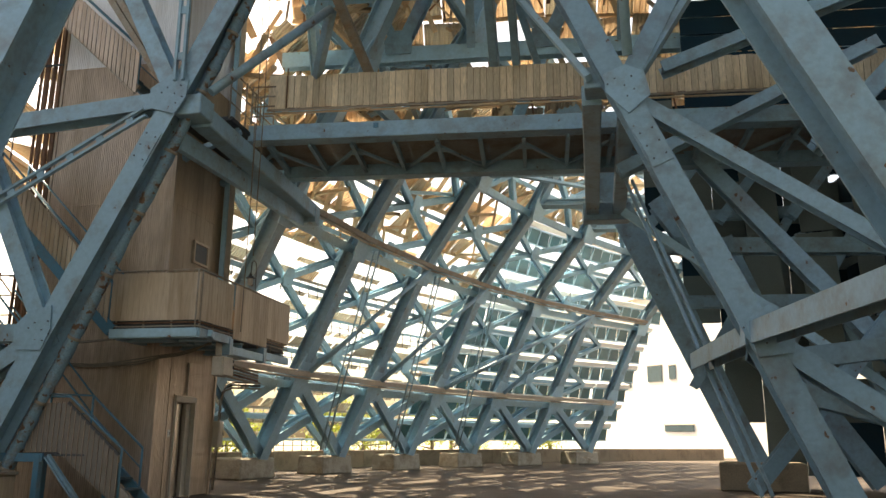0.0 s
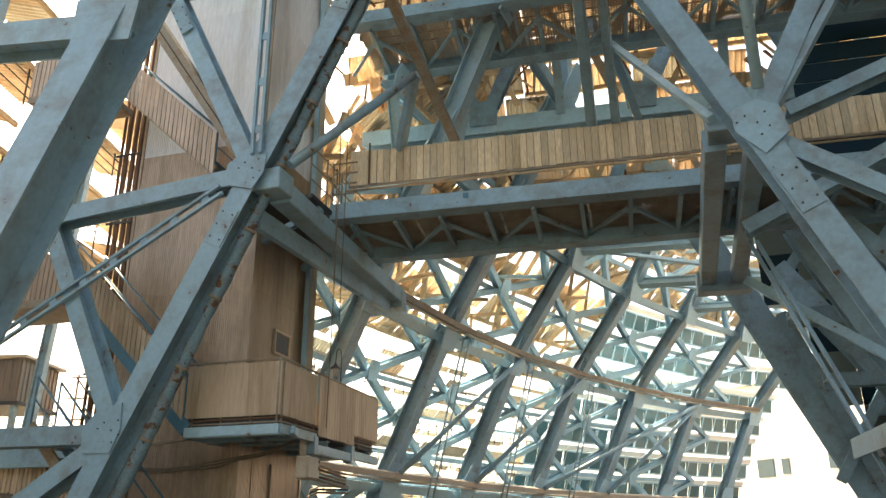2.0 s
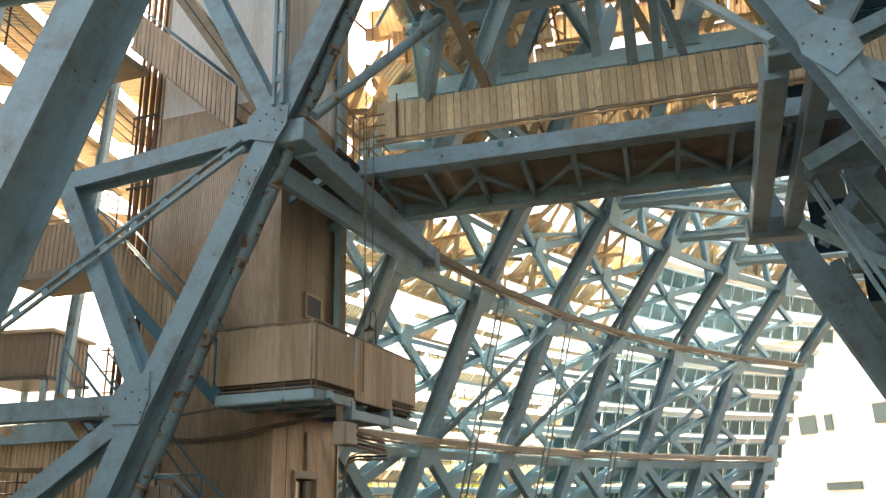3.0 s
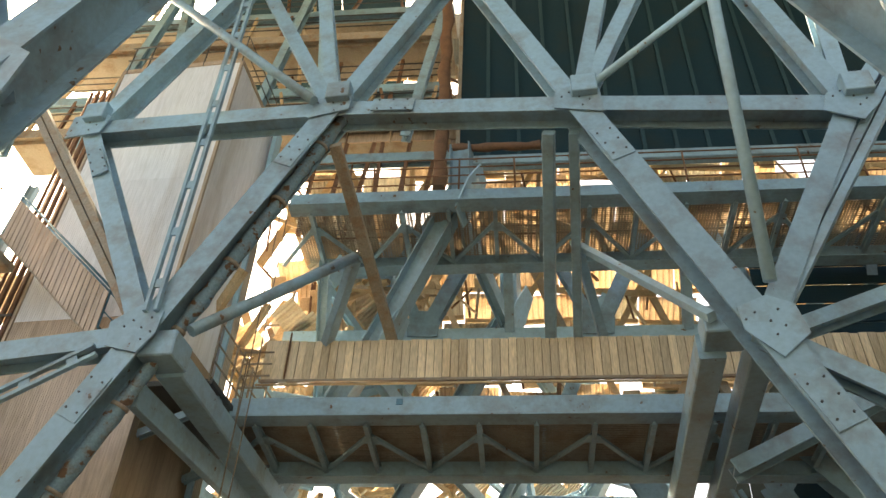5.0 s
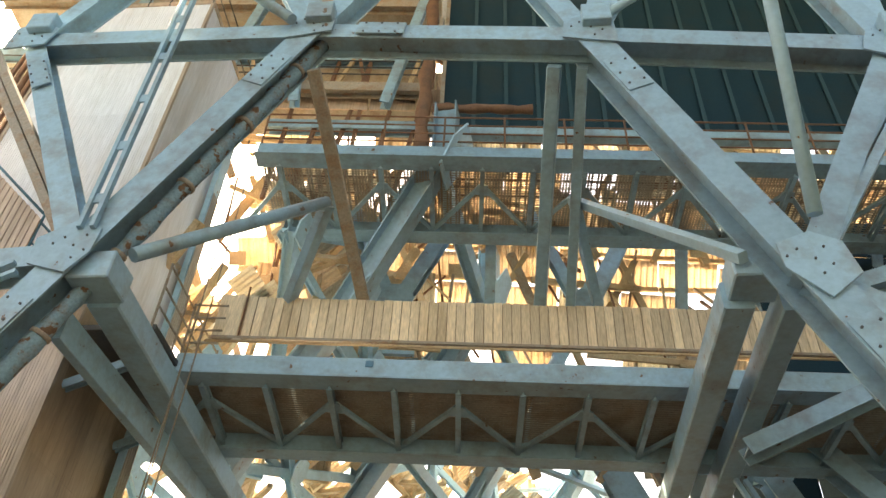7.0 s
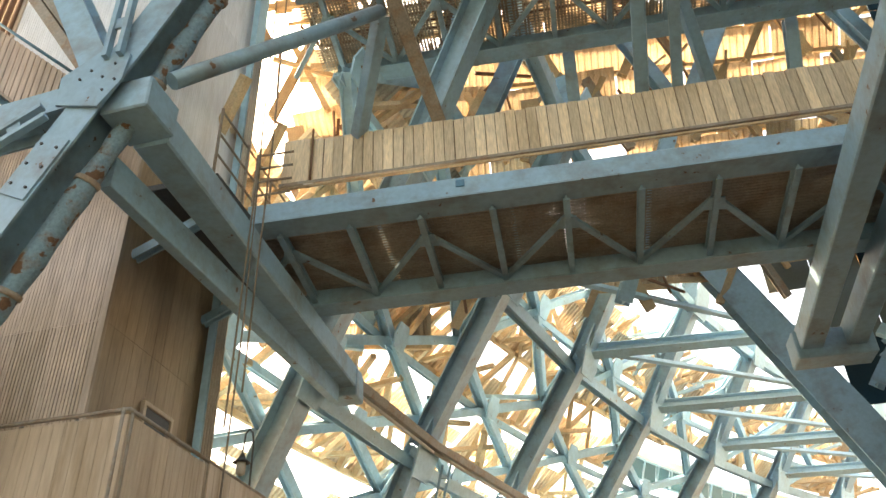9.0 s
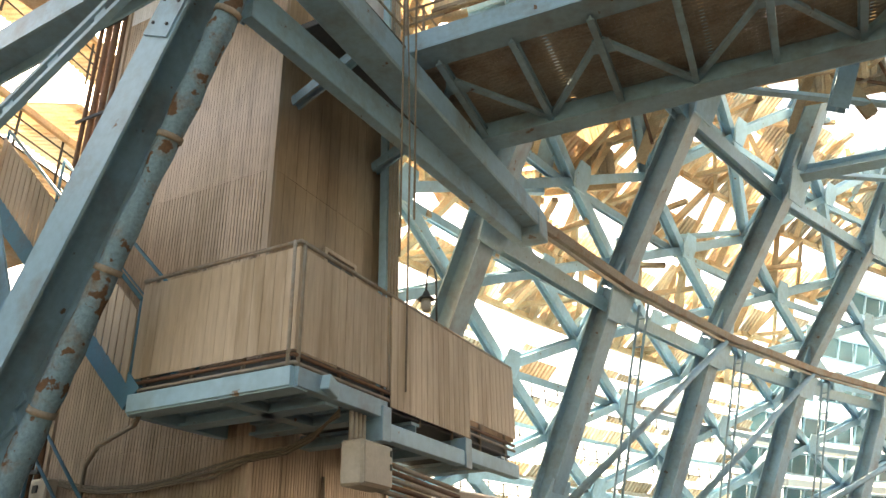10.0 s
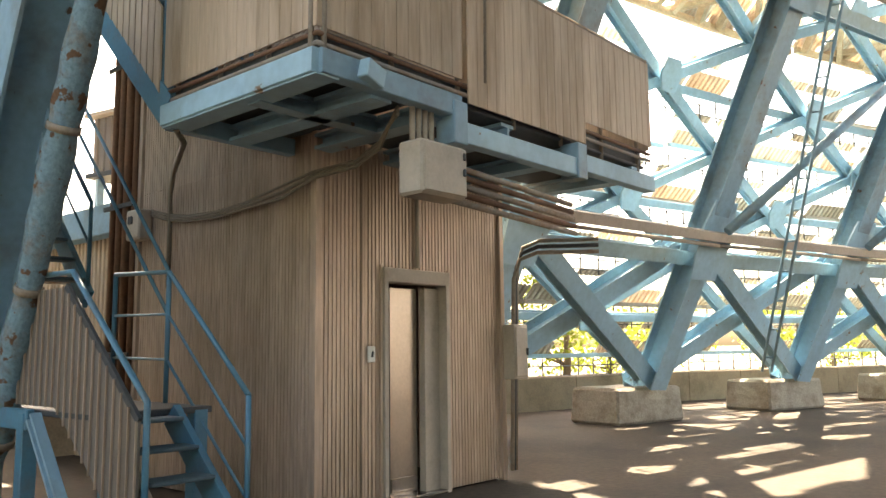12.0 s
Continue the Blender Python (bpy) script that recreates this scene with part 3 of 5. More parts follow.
def bridge(name, x0, x1, z, label, wood=False):
    b = thing(name, label, "walkway", kind="structure")
    beam("front_beam", on_bridge(x0, 0.1, z + 0.22), on_bridge(x1, 0.1, z + 0.22), b, 0.42, 0.2, GN, BLUE, "b")
    beam("front_flange", on_bridge(x0, 0.06, z + 0.012), on_bridge(x1, 0.06, z + 0.012), b, 0.024, 0.4, GN, BLUE)
    beam("rear_beam", on_bridge(x0 + 0.3, 1.9, z - 0.12), on_bridge(x1, 1.9, z - 0.12), b, 0.34, 0.22, GN, BLUE, "b")
    beam("rear_flange", on_bridge(x0 + 0.3, 1.86, z - 0.3), on_bridge(x1, 1.86, z - 0.3), b, 0.024, 0.36, GN, BLUE)
    n = int((x1 - x0) / 0.98)
    for k in range(n + 1):
        x = x0 + 0.45 + k * 0.98
        beam("cross_tee", on_bridge(x, 0.15, z + 0.0), on_bridge(x, 1.85, z - 0.14), b, 0.085, 0.16, (0, 0, -1), BLUE)
        if k < n:
            if k % 2 == 0:
                # chevron bracing under the deck, its peak plated beside the front beam
                for to in (0.96, -0.96):
                    beam("lacing", on_bridge(x + 0.02 * to, 0.62, z - 0.02), on_bridge(x + to, 1.78, z - 0.14), b, 0.085, 0.06, (0, 0, -1), BLUE, "b")
                plate("lacing_plate", on_bridge(x, 0.7, z - 0.055), b, [(-0.17, -0.12), (0.17, -0.12), (0.1, 0.14), (-0.1, 0.14)], V((0, -0.05, -1)), thick=0.02)
    # deck of narrow perforated strips laid across, on thin rods
    h = 0.0285 if wood else 0.021
    strip_me, rod_me = bpy.data.meshes.new("deck_strip"), bpy.data.meshes.new("deck_rod")
    for me, half, ln in ((strip_me, h, (on_bridge(x0, 0.1, z + 0.16) - on_bridge(x0, 1.9, z + 0.02)).length), (rod_me, 0.02 if wood else 0.011, (on_bridge(x1, 0, 0) - on_bridge(x0, 0, 0)).length)):
        bm = extrude([(-half, -0.004), (half, -0.004), (half, 0.004), (-half, 0.004)], ln, bmesh.new())
        bm.to_mesh(me)
        bm.free()
        me.materials.append(MESH)
    for k in range(int((x1 - x0) / 0.06)):
        if (k * 7919) % 31 != 3 and (wood or (k * 613) % 23 > 3):
            x = x0 + 0.03 + k * 0.06
            place("deck_strip", strip_me, b, "", along(on_bridge(x, 0.1, z + 0.16), on_bridge(x, 1.9, z + 0.02), (0, 0, 1))[0])
    for k in range(30):
        f = (k + 0.5) / 30
        place("deck_rod", rod_me, b, "", along(on_bridge(x0, 0.1 + 1.8 * f, z + 0.152 - 0.14 * f), on_bridge(x1, 0.1 + 1.8 * f, z + 0.152 - 0.14 * f), (0, 0, 1))[0])
    # handrail: whole length, or the open end beside a lining
    xe = x0 + 0.55 if wood else x1
    for h in (1.0, 0.75, 0.5, 0.25):
        bar("rail", [on_bridge(x0, 0.12, z + 0.45 + h), on_bridge(xe, 0.12, z + 0.45 + h)], 0.02, RUST if wood else PIPE_RUST, b, sides=6)
        if not wood:
            bar("rear_rail", [on_bridge(x0, 1.85, z + 0.45 + h), on_bridge(xe, 1.85, z + 0.45 + h)], 0.02, PIPE_RUST, b, sides=6)
    for k in range(int((xe - x0) / 1.2) + 1):
        bar("rail_post", [on_bridge(x0 + k * 1.2, 0.12, z + 0.4), on_bridge(x0 + k * 1.2, 0.12, z + 1.47)], 0.022, RUST if wood else PIPE_RUST, b, sides=6)
    return b


lower = bridge("lower_bridge", -4.2, 12.0, 7.98, "blue steel walkway bridge with an open mesh deck", True)
upper = bridge("upper_bridge", -3.9, 12.0, 12.95, "upper blue steel walkway bridge with an open mesh deck")
block("rivet_plate", (0.12, 0.12, 0.02), Matrix.Translation(on_bridge(-1.2, -0.01, 8.3)) @ pose(0, 0, 0, 90, 0, -8), BLUE_DEEP, lower)
# lining of upright boards
lining = thing("wood_lining", "lining of bleached upright wooden boards along the walkway", "board lining", kind="structure")
brng = random.Random(11)
me_boards = []
for k in range(4):
    bm = box_into(bmesh.new(), (0.1455, 0.022, 0.83), None, 0.006)
    me = bpy.data.meshes.new("board")
    bm.to_mesh(me)
    bm.free()
    me.materials.append(WOOD)
    me_boards.append(me)
x = -3.86
k = 0
while x < 12.0:
    p = on_bridge(x + 0.07, 0.32 + brng.uniform(-0.011, 0.011), 9.37 + brng.uniform(-0.012, 0.012))
    place("board", me_boards[k % 4], lining, "", Matrix.Translation(p) @ pose(0, 0, 0, brng.uniform(-0.4, 0.4), brng.uniform(-0.06, 0.06), -8.25))
    x += 0.152
    k += 1
for z in (8.94, 9.76):
    beam("runner", on_bridge(-3.86, 0.36, z), on_bridge(12.0, 0.36, z), lining, 0.05, 0.04, GN, PIPE_RUST, "b")
beam("toe_strip", on_bridge(-3.86, 0.2, 8.86), on_bridge(12.0, 0.2, 8.86), lining, 0.05, 0.05, GN, RUST, "b")
beam("backing_rail", on_bridge(-3.86, 0.37, 9.35), on_bridge(12.0, 0.37, 9.35), lining, 0.86, 0.02, GN, PIPE_RUST, "b")
block("end_panel", (0.42, 0.03, 0.86), Matrix.Translation(on_bridge(-3.66, 0.285, 9.36)) @ pose(0, 0, 0, 0, 0, -8.25), WOOD, lining, "wide darker end board")
bar("strap", [on_bridge(-3.42, 0.26, 8.84), on_bridge(-3.42, 0.26, 9.95)], 0.018, PIPE_RUST, lining, sides=6)
block("strap_foot", (0.14, 0.08, 0.07), Matrix.Translation(on_bridge(-3.42, 0.22, 8.84)) @ pose(0, 0, 0, 0, 0, -8.25), BOXGREY, lining)
bar("tube_rail", [on_bridge(-3.9, 0.16, 8.76), on_bridge(12.0, 0.16, 8.76)], 0.025, OCHRE, lining, sides=6)
# truss above the lining, between the bridges
truss = thing("upper_truss", "blue steel truss between the walkway bridges", "steel truss", kind="structure")
beam("chord", on_bridge(-4.6, 3.3, 11.68), on_bridge(9.0, 3.3, 11.68), truss, 0.44, 0.3, GN, BLUE_PALE)
for x in (-1.3, 2.7, 6.7):
    plate("gusset", on_bridge(x, 3.1, 11.9), truss, [(-0.35, -0.25), (0.35, -0.25), (0.4, 0.15), (0.2, 0.45), (-0.2, 0.45), (-0.4, 0.15)], GN)
    for to, w, mat in ((1.25, 0.34, BLUE), (-1.1, 0.24, BLUE)):
        beam("diagonal", on_bridge(x, 3.3, 11.8), on_bridge(x + to, 3.0, 14.4), truss, w, 0.28, GN, mat)
    beam("post", on_bridge(x + 2.0, 3.2, 11.8), on_bridge(x + 2.0, 2.4, 13.0), truss, 0.22, 0.22, GN, BLUE)


# ---- lift tower ----
TU, TW = V((0.2066, 0.9784, 0)), V((-0.9784, 0.2066, 0))
TC = V((-5.65, 17.15, 0))


def tw(u, w, z):
    """A place by the tower: metres along its door face, metres along its other face, height."""
    return TC + TU * u + TW * w + V((0, 0, z))


tower = thing("lift_tower", "tall lift tower clad in weathered ribbed aluminium sheet", "tower", kind="structure")
TOPT = 17.2


def clad(p0, p1, z0, z1, width=0.66, name="cladding_sheet", pitch=0.042, smooth=False):
    """Ribbed sheets side by side from p0 to p1, as seen with the ribs towards the right of the way."""
    d = p1 - p0
    n = max(1, round(d.length / width))
    for k in range(n):
        a = p0 + d * (k / n)
        if smooth:
            part(name, corrugated(d.length / n - 0.004, z1 - z0, d.length / n / 3, 0.004, 0.008, 0.97), BROWNSHEET, tower, "", frame_of(V((a.x, a.y, z0)), d))
            continue
        # above 9.7 m the sheets take the paler, sky-lit colour
        part(name, corrugated(d.length / n - 0.004, z1 - z0, pitch * 1.15, 0.010 if z0 < 6 else 0.005, 0.006, 0.7), CLAD_SKYLIT if z0 > 9.7 else CLAD, tower, "", frame_of(V((a.x, a.y, z0)), d))


def clad_rows(p0, p1, rows, **kw):
    for z0, z1 in rows:
        clad(p0, p1, z0 + 0.004, z1, **kw)


ROWS_Z = [(0.02, 3.2), (3.2, 6.4), (6.4, 9.8), (9.8, 13.4), (13.4, TOPT)]
clad_rows(tw(0, 3.1, 0), tw(0, 0, 0), ROWS_Z)
# door face, with the lift opening left free
clad_rows(tw(0, 0, 0), tw(0.80, 0, 0), [(0.02, 3.6)])
clad_rows(tw(1.72, 0, 0), tw(2.65, 0, 0), [(0.02, 3.6)])
clad_rows(tw(0.80, 0, 0), tw(1.72, 0, 0), [(2.2, 3.6)])
clad_rows(tw(0, 0, 0), tw(2.65, 0, 0), [(9.8, 13.4), (13.4, TOPT)])
clad_rows(tw(0, 0, 0), tw(2.65, 0, 0), [(3.6, 6.4), (6.4, 9.8)], smooth=True)
clad_rows(tw(2.65, 0, 0), tw(2.65, 3.1, 0), [(0.02, 6.4), (6.4, TOPT)])
clad_rows(tw(2.65, 3.1, 0), tw(0, 3.1, 0), [(0.02, 6.4), (6.4, TOPT)])
for u, w in ((0, 0), (2.65, 0), (0, 3.1)):
    beam("corner_trim", tw(u, w, 0.0), tw(u, w, TOPT), tower, 0.07, 0.07, TU, CLAD, "b")
block("tower_roof", (2.7, 3.15, 0.12), frame_of(tw(1.32, 1.55, TOPT + 0.07), TU), CLAD, tower)
for a, b in ((0.55, 0.0),):
    beam("seam_trim", tw(a, -0.008, 0), tw(a, -0.008, 3.2), tower, 0.03, 0.012, TW, CLAD, "b")

# lift entrance
door = thing("lift_entrance", "scratched steel lift doors in a grey metal frame, shut", "lift door", kind="structure")
for u, w, hgt in ((0.82, 0.05, 2.2), (1.70, 0.05, 2.2)):
    beam("jamb", tw(u, 0.03, 0), tw(u, 0.03, hgt), door, 0.05, 0.16, TW, BOXGREY, "b")
beam("lintel", tw(0.79, 0.03, 2.13), tw(1.73, 0.03, 2.13), door, 0.14, 0.16, TW, BOXGREY, "b")
beam("inner_jamb", tw(1.56, 0.09, 0), tw(1.56, 0.09, 2.03), door, 0.22, 0.08, TW, BOXGREY, "b")
block("door_leaf", (0.17, 0.03, 2.02), frame_of(tw(0.94, 0.14, 1.02), TU), STEELDOOR, door, "brushed steel leaf")
block("door_leaf", (0.40, 0.03, 2.02), frame_of(tw(1.24, 0.16, 1.02), TU), STEELDOOR, door, "brushed steel leaf")
block("meeting_seam", (0.014, 0.02, 2.02), frame_of(tw(1.032, 0.138, 1.02), TU), DARKSTEEL, door)
block("kick_plate", (0.36, 0.006, 0.14), frame_of(tw(1.24, 0.141, 0.12), TU), STEELDOOR, door)
beam("outer_trim", tw(0.775, -0.012, 0), tw(0.775, -0.012, 2.22), door, 0.03, 0.03, TW, CLAD, "b")
beam("outer_trim", tw(1.745, -0.012, 0), tw(1.745, -0.012, 2.22), door, 0.03, 0.03, TW, CLAD, "b")
block("sill", (0.9, 0.25, 0.03), frame_of(tw(1.26, 0.08, 0.015), TU), STEELDOOR, door)
plate_ = thing("call_plate", "small cream lift call plate with a button", "call button")
block("plate", (0.10, 0.015, 0.15), frame_of(tw(0.65, -0.016, 1.38), TU), WHITE, plate_)
block("button", (0.022, 0.012, 0.06), frame_of(tw(0.65, -0.03, 1.38), TU) @ pose(0, 0, 0, 0, 12, 0), DARKSTEEL, plate_)
# small window high in the door face
win = thing("window_1", "small window opening in a wooden frame, its shade a dark sheet", "window", kind="structure")
# dark sheet on the face stands for the shade inside the opening
block("opening_shade", (0.62, 0.02, 0.42), frame_of(tw(1.4, -0.02, 5.5), TU), DARKSTEEL, win)
for u, z, sx, sz in ((1.07, 5.5, 0.06, 0.54), (1.73, 5.5, 0.06, 0.54), (1.4, 5.74, 0.72, 0.06), (1.4, 5.26, 0.72, 0.06)):
    block("window_frame", (sx, 0.07, sz), frame_of(tw(u, -0.025, z), TU), PANEL, win)

# column with conduits up the far edge of the door face
riser = thing("conduit_riser", "bundle of grey conduits on a blue channel", "conduits")
beam("channel", tw(2.42, -0.14, 4.0), tw(2.42, -0.14, TOPT), riser, 0.34, 0.12, TW, BLUE_PALE, "b")
for k in range(4):
    bar("conduit", [tw(2.3 + 0.075 * k, -0.225, 4.0), tw(2.3 + 0.075 * k, -0.225, 13.5)], 0.02, BOXGREY, riser, sides=6)

# rusty pipes beyond the tower
pipes = thing("riser_pipes", "bundle of rust-brown riser pipes beside the tower", "pipes")
for k in range(7):
    u, w = -0.05 + 0.06 * (k % 2), 3.16 + 0.085 * k
    bar("pipe", [tw(u, w, 0.0), tw(u, w, 16.5)], 0.036 + 0.008 * (k % 3), PIPE_RUST, pipes)
for z in (1.4, 3.1, 4.8, 6.5, 8.2, 9.9):
    beam("clamp", tw(-0.11, 3.08, z), tw(-0.11, 3.76, z), pipes, 0.05, 0.03, TU, DARKSTEEL, "b")

# ---- balcony round the tower ----
balcony = thing("balcony", "balcony round the tower with brown sheet parapets and rusty rails", "balcony", kind="structure")
OW, OU = -1.5, -1.26


def parapet(p0, p1, z0, z1, name="parapet_sheet"):
    d = p1 - p0
    n = max(1, round(d.length / 0.75))
    for k in range(n):
        a = p0 + d * (k / n)
        part(name, corrugated(d.length / n - 0.003, z1 - z0, 0.125, 0.005, 0.012, 0.9), PANEL, balcony, "", frame_of(V((a.x, a.y, z0)), d))


parapet(tw(OU, 0.42, 0), tw(OU, OW, 0), 3.55, 4.5)
parapet(tw(OU, OW, 0), tw(0.24, OW, 0), 3.55, 4.5)
parapet(tw(0.27, OW - 0.03, 0), tw(2.05, OW - 0.03, 0), 3.36, 4.52)
parapet(tw(2.05, OW - 0.03, 0), tw(3.42, OW - 0.03, 0), 3.58, 4.52)
parapet(tw(3.42, OW, 0), tw(3.42, 0.4, 0), 3.55, 4.5)
bar("top_rail", [tw(OU, 0.42, 4.55), tw(OU, OW, 4.55), tw(3.42, OW, 4.55), tw(3.42, 0.3, 4.55)], 0.022, RUST, balcony, sides=6)
for z, mat in ((3.43, RUST), (3.5, PIPE_RUST)):
    bar("low_rail", [tw(OU, 0.4, z), tw(OU, OW, z), tw(3.42, OW, z)], 0.018, mat, balcony, sides=6)
beam("toe_plate", tw(OU + 0.09, 0.38, 3.48), tw(OU + 0.09, OW + 0.09, 3.48), balcony, 0.16, 0.012, -TU, DARKSTEEL, "b")
beam("toe_plate", tw(OU + 0.1, OW + 0.09, 3.46), tw(3.38, OW + 0.09, 3.46), balcony, 0.22, 0.012, -TW, DARKSTEEL, "b")
beam("bottom_flange", tw(OU + 0.06, 0.36, 3.208), tw(OU + 0.06, OW - 0.04, 3.208), balcony, 0.2, 0.016, (0, 0, 1), BLUE_PALE, "b")
block("torn_bracket", (0.2, 0.1, 0.14), frame_of(tw(OU + 0.42, OW - 0.08, 3.3), TU) @ pose(0, 0, 0, 0, 14, 8), BLUE_PALE, balcony)
for u, w in [(OU + 0.06, 0.3 - 0.6 * k) for k in range(4)] + [(OU + 0.75 * k, OW + 0.06) for k in range(7)]:
    bar("post", [tw(u, w, 3.3), tw(u, w, 4.57)], 0.02, RUST, balcony, sides=6)
# floor frame
beam("edge_beam", tw(OU, 0.36, 3.30), tw(OU, OW - 0.02, 3.30), balcony, 0.17, 0.12, -TU, BLUE_PALE, "b")
beam("edge_beam", tw(OU, OW, 3.30), tw(0.15, OW, 3.30), balcony, 0.17, 0.12, -TW, BLUE, "b")
beam("edge_beam", tw(0.2, OW, 3.1), tw(1.85, OW, 3.1), balcony, 0.17, 0.12, -TW, BLUE_PALE, "b")
beam("edge_beam", tw(1.95, OW, 3.16), tw(3.4, OW, 3.16), balcony, 0.17, 0.12, -TW, BLUE_PALE, "b")
for u in (0.12, 1.9):
    block("bracket", (0.16, 0.2, 0.34), frame_of(tw(u, OW + 0.02, 3.16), TU), BLUE, balcony)
beam("end_beam", tw(OU, 0.34, 3.27), tw(-0.02, 0.34, 3.27), balcony, 0.15, 0.1, TW, BLUE, "b")
for u in (-0.62, 0.05, 0.9, 2.0, 3.2):
    beam("joist", tw(u, OW + 0.05, 3.26), tw(u, -0.02 if u > 0 else 0.34, 3.26), balcony, 0.2, 0.14, (0, 0, -1), BLUE)
beam("joist", tw(OU + 0.05, -0.75, 3.26), tw(0.1, -0.75, 3.26), balcony, 0.14, 0.14, (0, 0, -1), BLUE)
block("deck", (1.25, 1.95, 0.03), frame_of(tw(-0.63, -0.56, 3.38), TU), DARKSTEEL, balcony)
block("deck", (3.35, 1.4, 0.03), frame_of(tw(1.72, -0.75, 3.36), TU), DARKSTEEL, balcony)
# stair stringer that climbs from the balcony
beam("stringer", tw(OU - 0.02, 0.36, 3.36), tw(OU - 0.02, 3.4, 6.3), balcony, 0.26, 0.1, -TU, BLUE_DEEP, "c")
beam("stringer", tw(OU + 0.9, 0.36, 3.38), tw(OU + 0.9, 2.35, 5.1), balcony, 0.2, 0.09, -TU, BLUE, "c")


# ---- stairs beside the tower ----
TREAD = material("worn_dark_blue_tread", (0.07, 0.12, 0.15), 0.6, grain=0.15)


def flight(name, label, w0, z0, w1, z1, u0, u1, clad_side=True, rail=0.95, start=0.0, drop=0.1, sheet=None, rails=True):
    """An open steel flight from (w0, z0) up to (w1, z1); u0 is its camera side."""
    st = thing(name, label, "stairs", "tower stairs")
    for u in (u0, u1):
        beam("stringer", tw(u, w0, z0), tw(u, w1, z1), st, 0.2, 0.06, -TU, BLUE_DEEP if u == u1 else RUST, "b")
    n = max(2, round((z1 - z0) / 0.2))
    for k in range(n):
        f = (k + 0.5) / n
        block("tread", (abs(u1 - u0) - 0.06, 0.24, 0.03), frame_of(tw((u0 + u1) / 2, w0 + (w1 - w0) * f, z0 + (z1 - z0) * (k + 1) / n - 0.02), TU), TREAD, st)
    for u in (u0, u1) if rails else ():
        ws, zs = w0 + (w1 - w0) * start, z0 + (z1 - z0) * start
        bar("handrail", [tw(u, ws, zs + rail), tw(u, w1, z1 + rail)], 0.022, BLUE_DEEP, st)
        bar("mid_rail", [tw(u, ws, zs + rail * 0.55), tw(u, w1, z1 + rail * 0.55)], 0.012, BLUE_DEEP, st, sides=6)
        for f in (start, 1.0):
            w, z = w0 + (w1 - w0) * f, z0 + (z1 - z0) * f
            bar("baluster", [tw(u, w, z - 0.05 if f else z), tw(u, w, z + rail)], 0.02, BLUE_DEEP, st, sides=6)
    if clad_side:
        # ribbed sheet on the outer side, cut to the slope
        d, n2 = w1 - w0, max(3, round(abs(w1 - w0) / 0.11))
        for k in range(n2):
            a, b = start + (1 - start) * k / n2, start + (1 - start) * (k + 1) / n2
            g = 0.06 * d / abs(d)
            q = [(w0 + d * a, z0 + (z1 - z0) * a), (w0 + d * b - g * 0.3, z0 + (z1 - z0) * b)]
            bm = bmesh.new()
            vs = []
            for off in (0.0, -0.02):
                for (w, z), e in ((q[0], -drop), (q[1], -drop), (q[1], rail - 0.12), (q[0], rail - 0.12)):
                    vs.append(bm.verts.new(tw(u0 - 0.03 + off, w, z + e)))
            for f in ((0, 1, 2, 3), (7, 6, 5, 4), (0, 4, 5, 1), (1, 5, 6, 2), (2, 6, 7, 3), (3, 7, 4, 0)):
                bm.faces.new([vs[i] for i in f])
            part("cladding_strip", bm, sheet or CLAD, st)
    return st


flight("steel_stairs", "short open blue steel stairs, on the floor beside the tower", -0.83, 0.0, 0.25, 0.95, -1.75, -1.2, False, 0.95, 0.36, rails=False)
screen = thing("stair_screen", "pale ribbed sheet screen with a blue handrail beside the stairs", "screen")
for k in range(24):
    w_, e_ = -0.45 + 0.107 * k, -0.45 + 0.107 * (k + 1) - 0.003
    bm = bmesh.new()
    vs = [bm.verts.new(tw(-1.83 + off, w, z)) for off in (0.0, -0.018) for w, z in (
        (w_, min(1.02, 0.10 + 0.74 * (w_ + 0.45))), (e_, min(1.02, 0.10 + 0.74 * (e_ + 0.45))),
        (e_, min(1.92, 0.98 + 0.83 * (e_ + 0.45))), (w_, min(1.92, 0.98 + 0.83 * (w_ + 0.45))))]
    for f in ((0, 1, 2, 3), (7, 6, 5, 4), (0, 4, 5, 1), (1, 5, 6, 2), (2, 6, 7, 3), (3, 7, 4, 0)):
        bm.faces.new([vs[i] for i in f])
    part("cladding_strip", bm, SCREEN, screen)
    beam("rib", tw(-1.862, w_, min(1.02, 0.10 + 0.74 * (w_ + 0.45))), tw(-1.862, w_, min(1.92, 0.98 + 0.83 * (w_ + 0.45))), screen, 0.009, 0.014, -TU, CLAD, "b")
bar("handrail", [tw(-1.8, -0.47, 0.0), tw(-1.8, -0.47, 1.1), tw(-1.8, 0.7, 2.04), tw(-1.8, 2.1, 2.06)], 0.024, BLUE_DEEP, screen)
beam("edge_strip", tw(-1.84, -0.45, 0.98), tw(-1.84, 0.7, 1.93), screen, 0.05, 0.03, TU, DARKSTEEL, "b")
flight("upper_stairs", "blue steel stairs climbing on from the landing", 1.75, 1.9, 3.3, 3.5, -1.8, -1.2, False, 0.9)
extra = thing("stair_rail", "sloping blue stair rails beside the riser pipes", "railing")
for dz in (0, -0.36):
    bar("rail", [tw(-0.95, 0.79, 2.1 + dz), tw(-0.95, 2.9, 4.3 + dz)], 0.018, BLUE_DEEP, extra)
guard = thing("stair_guard", "blue tubular guard rail between the stairs and the tower", "railing")
bar("rail", [tw(-0.95, -0.38, 1.1), tw(-0.95, 0.79, 2.1), tw(-0.95, 1.73, 2.14)], 0.022, BLUE_DEEP, guard)
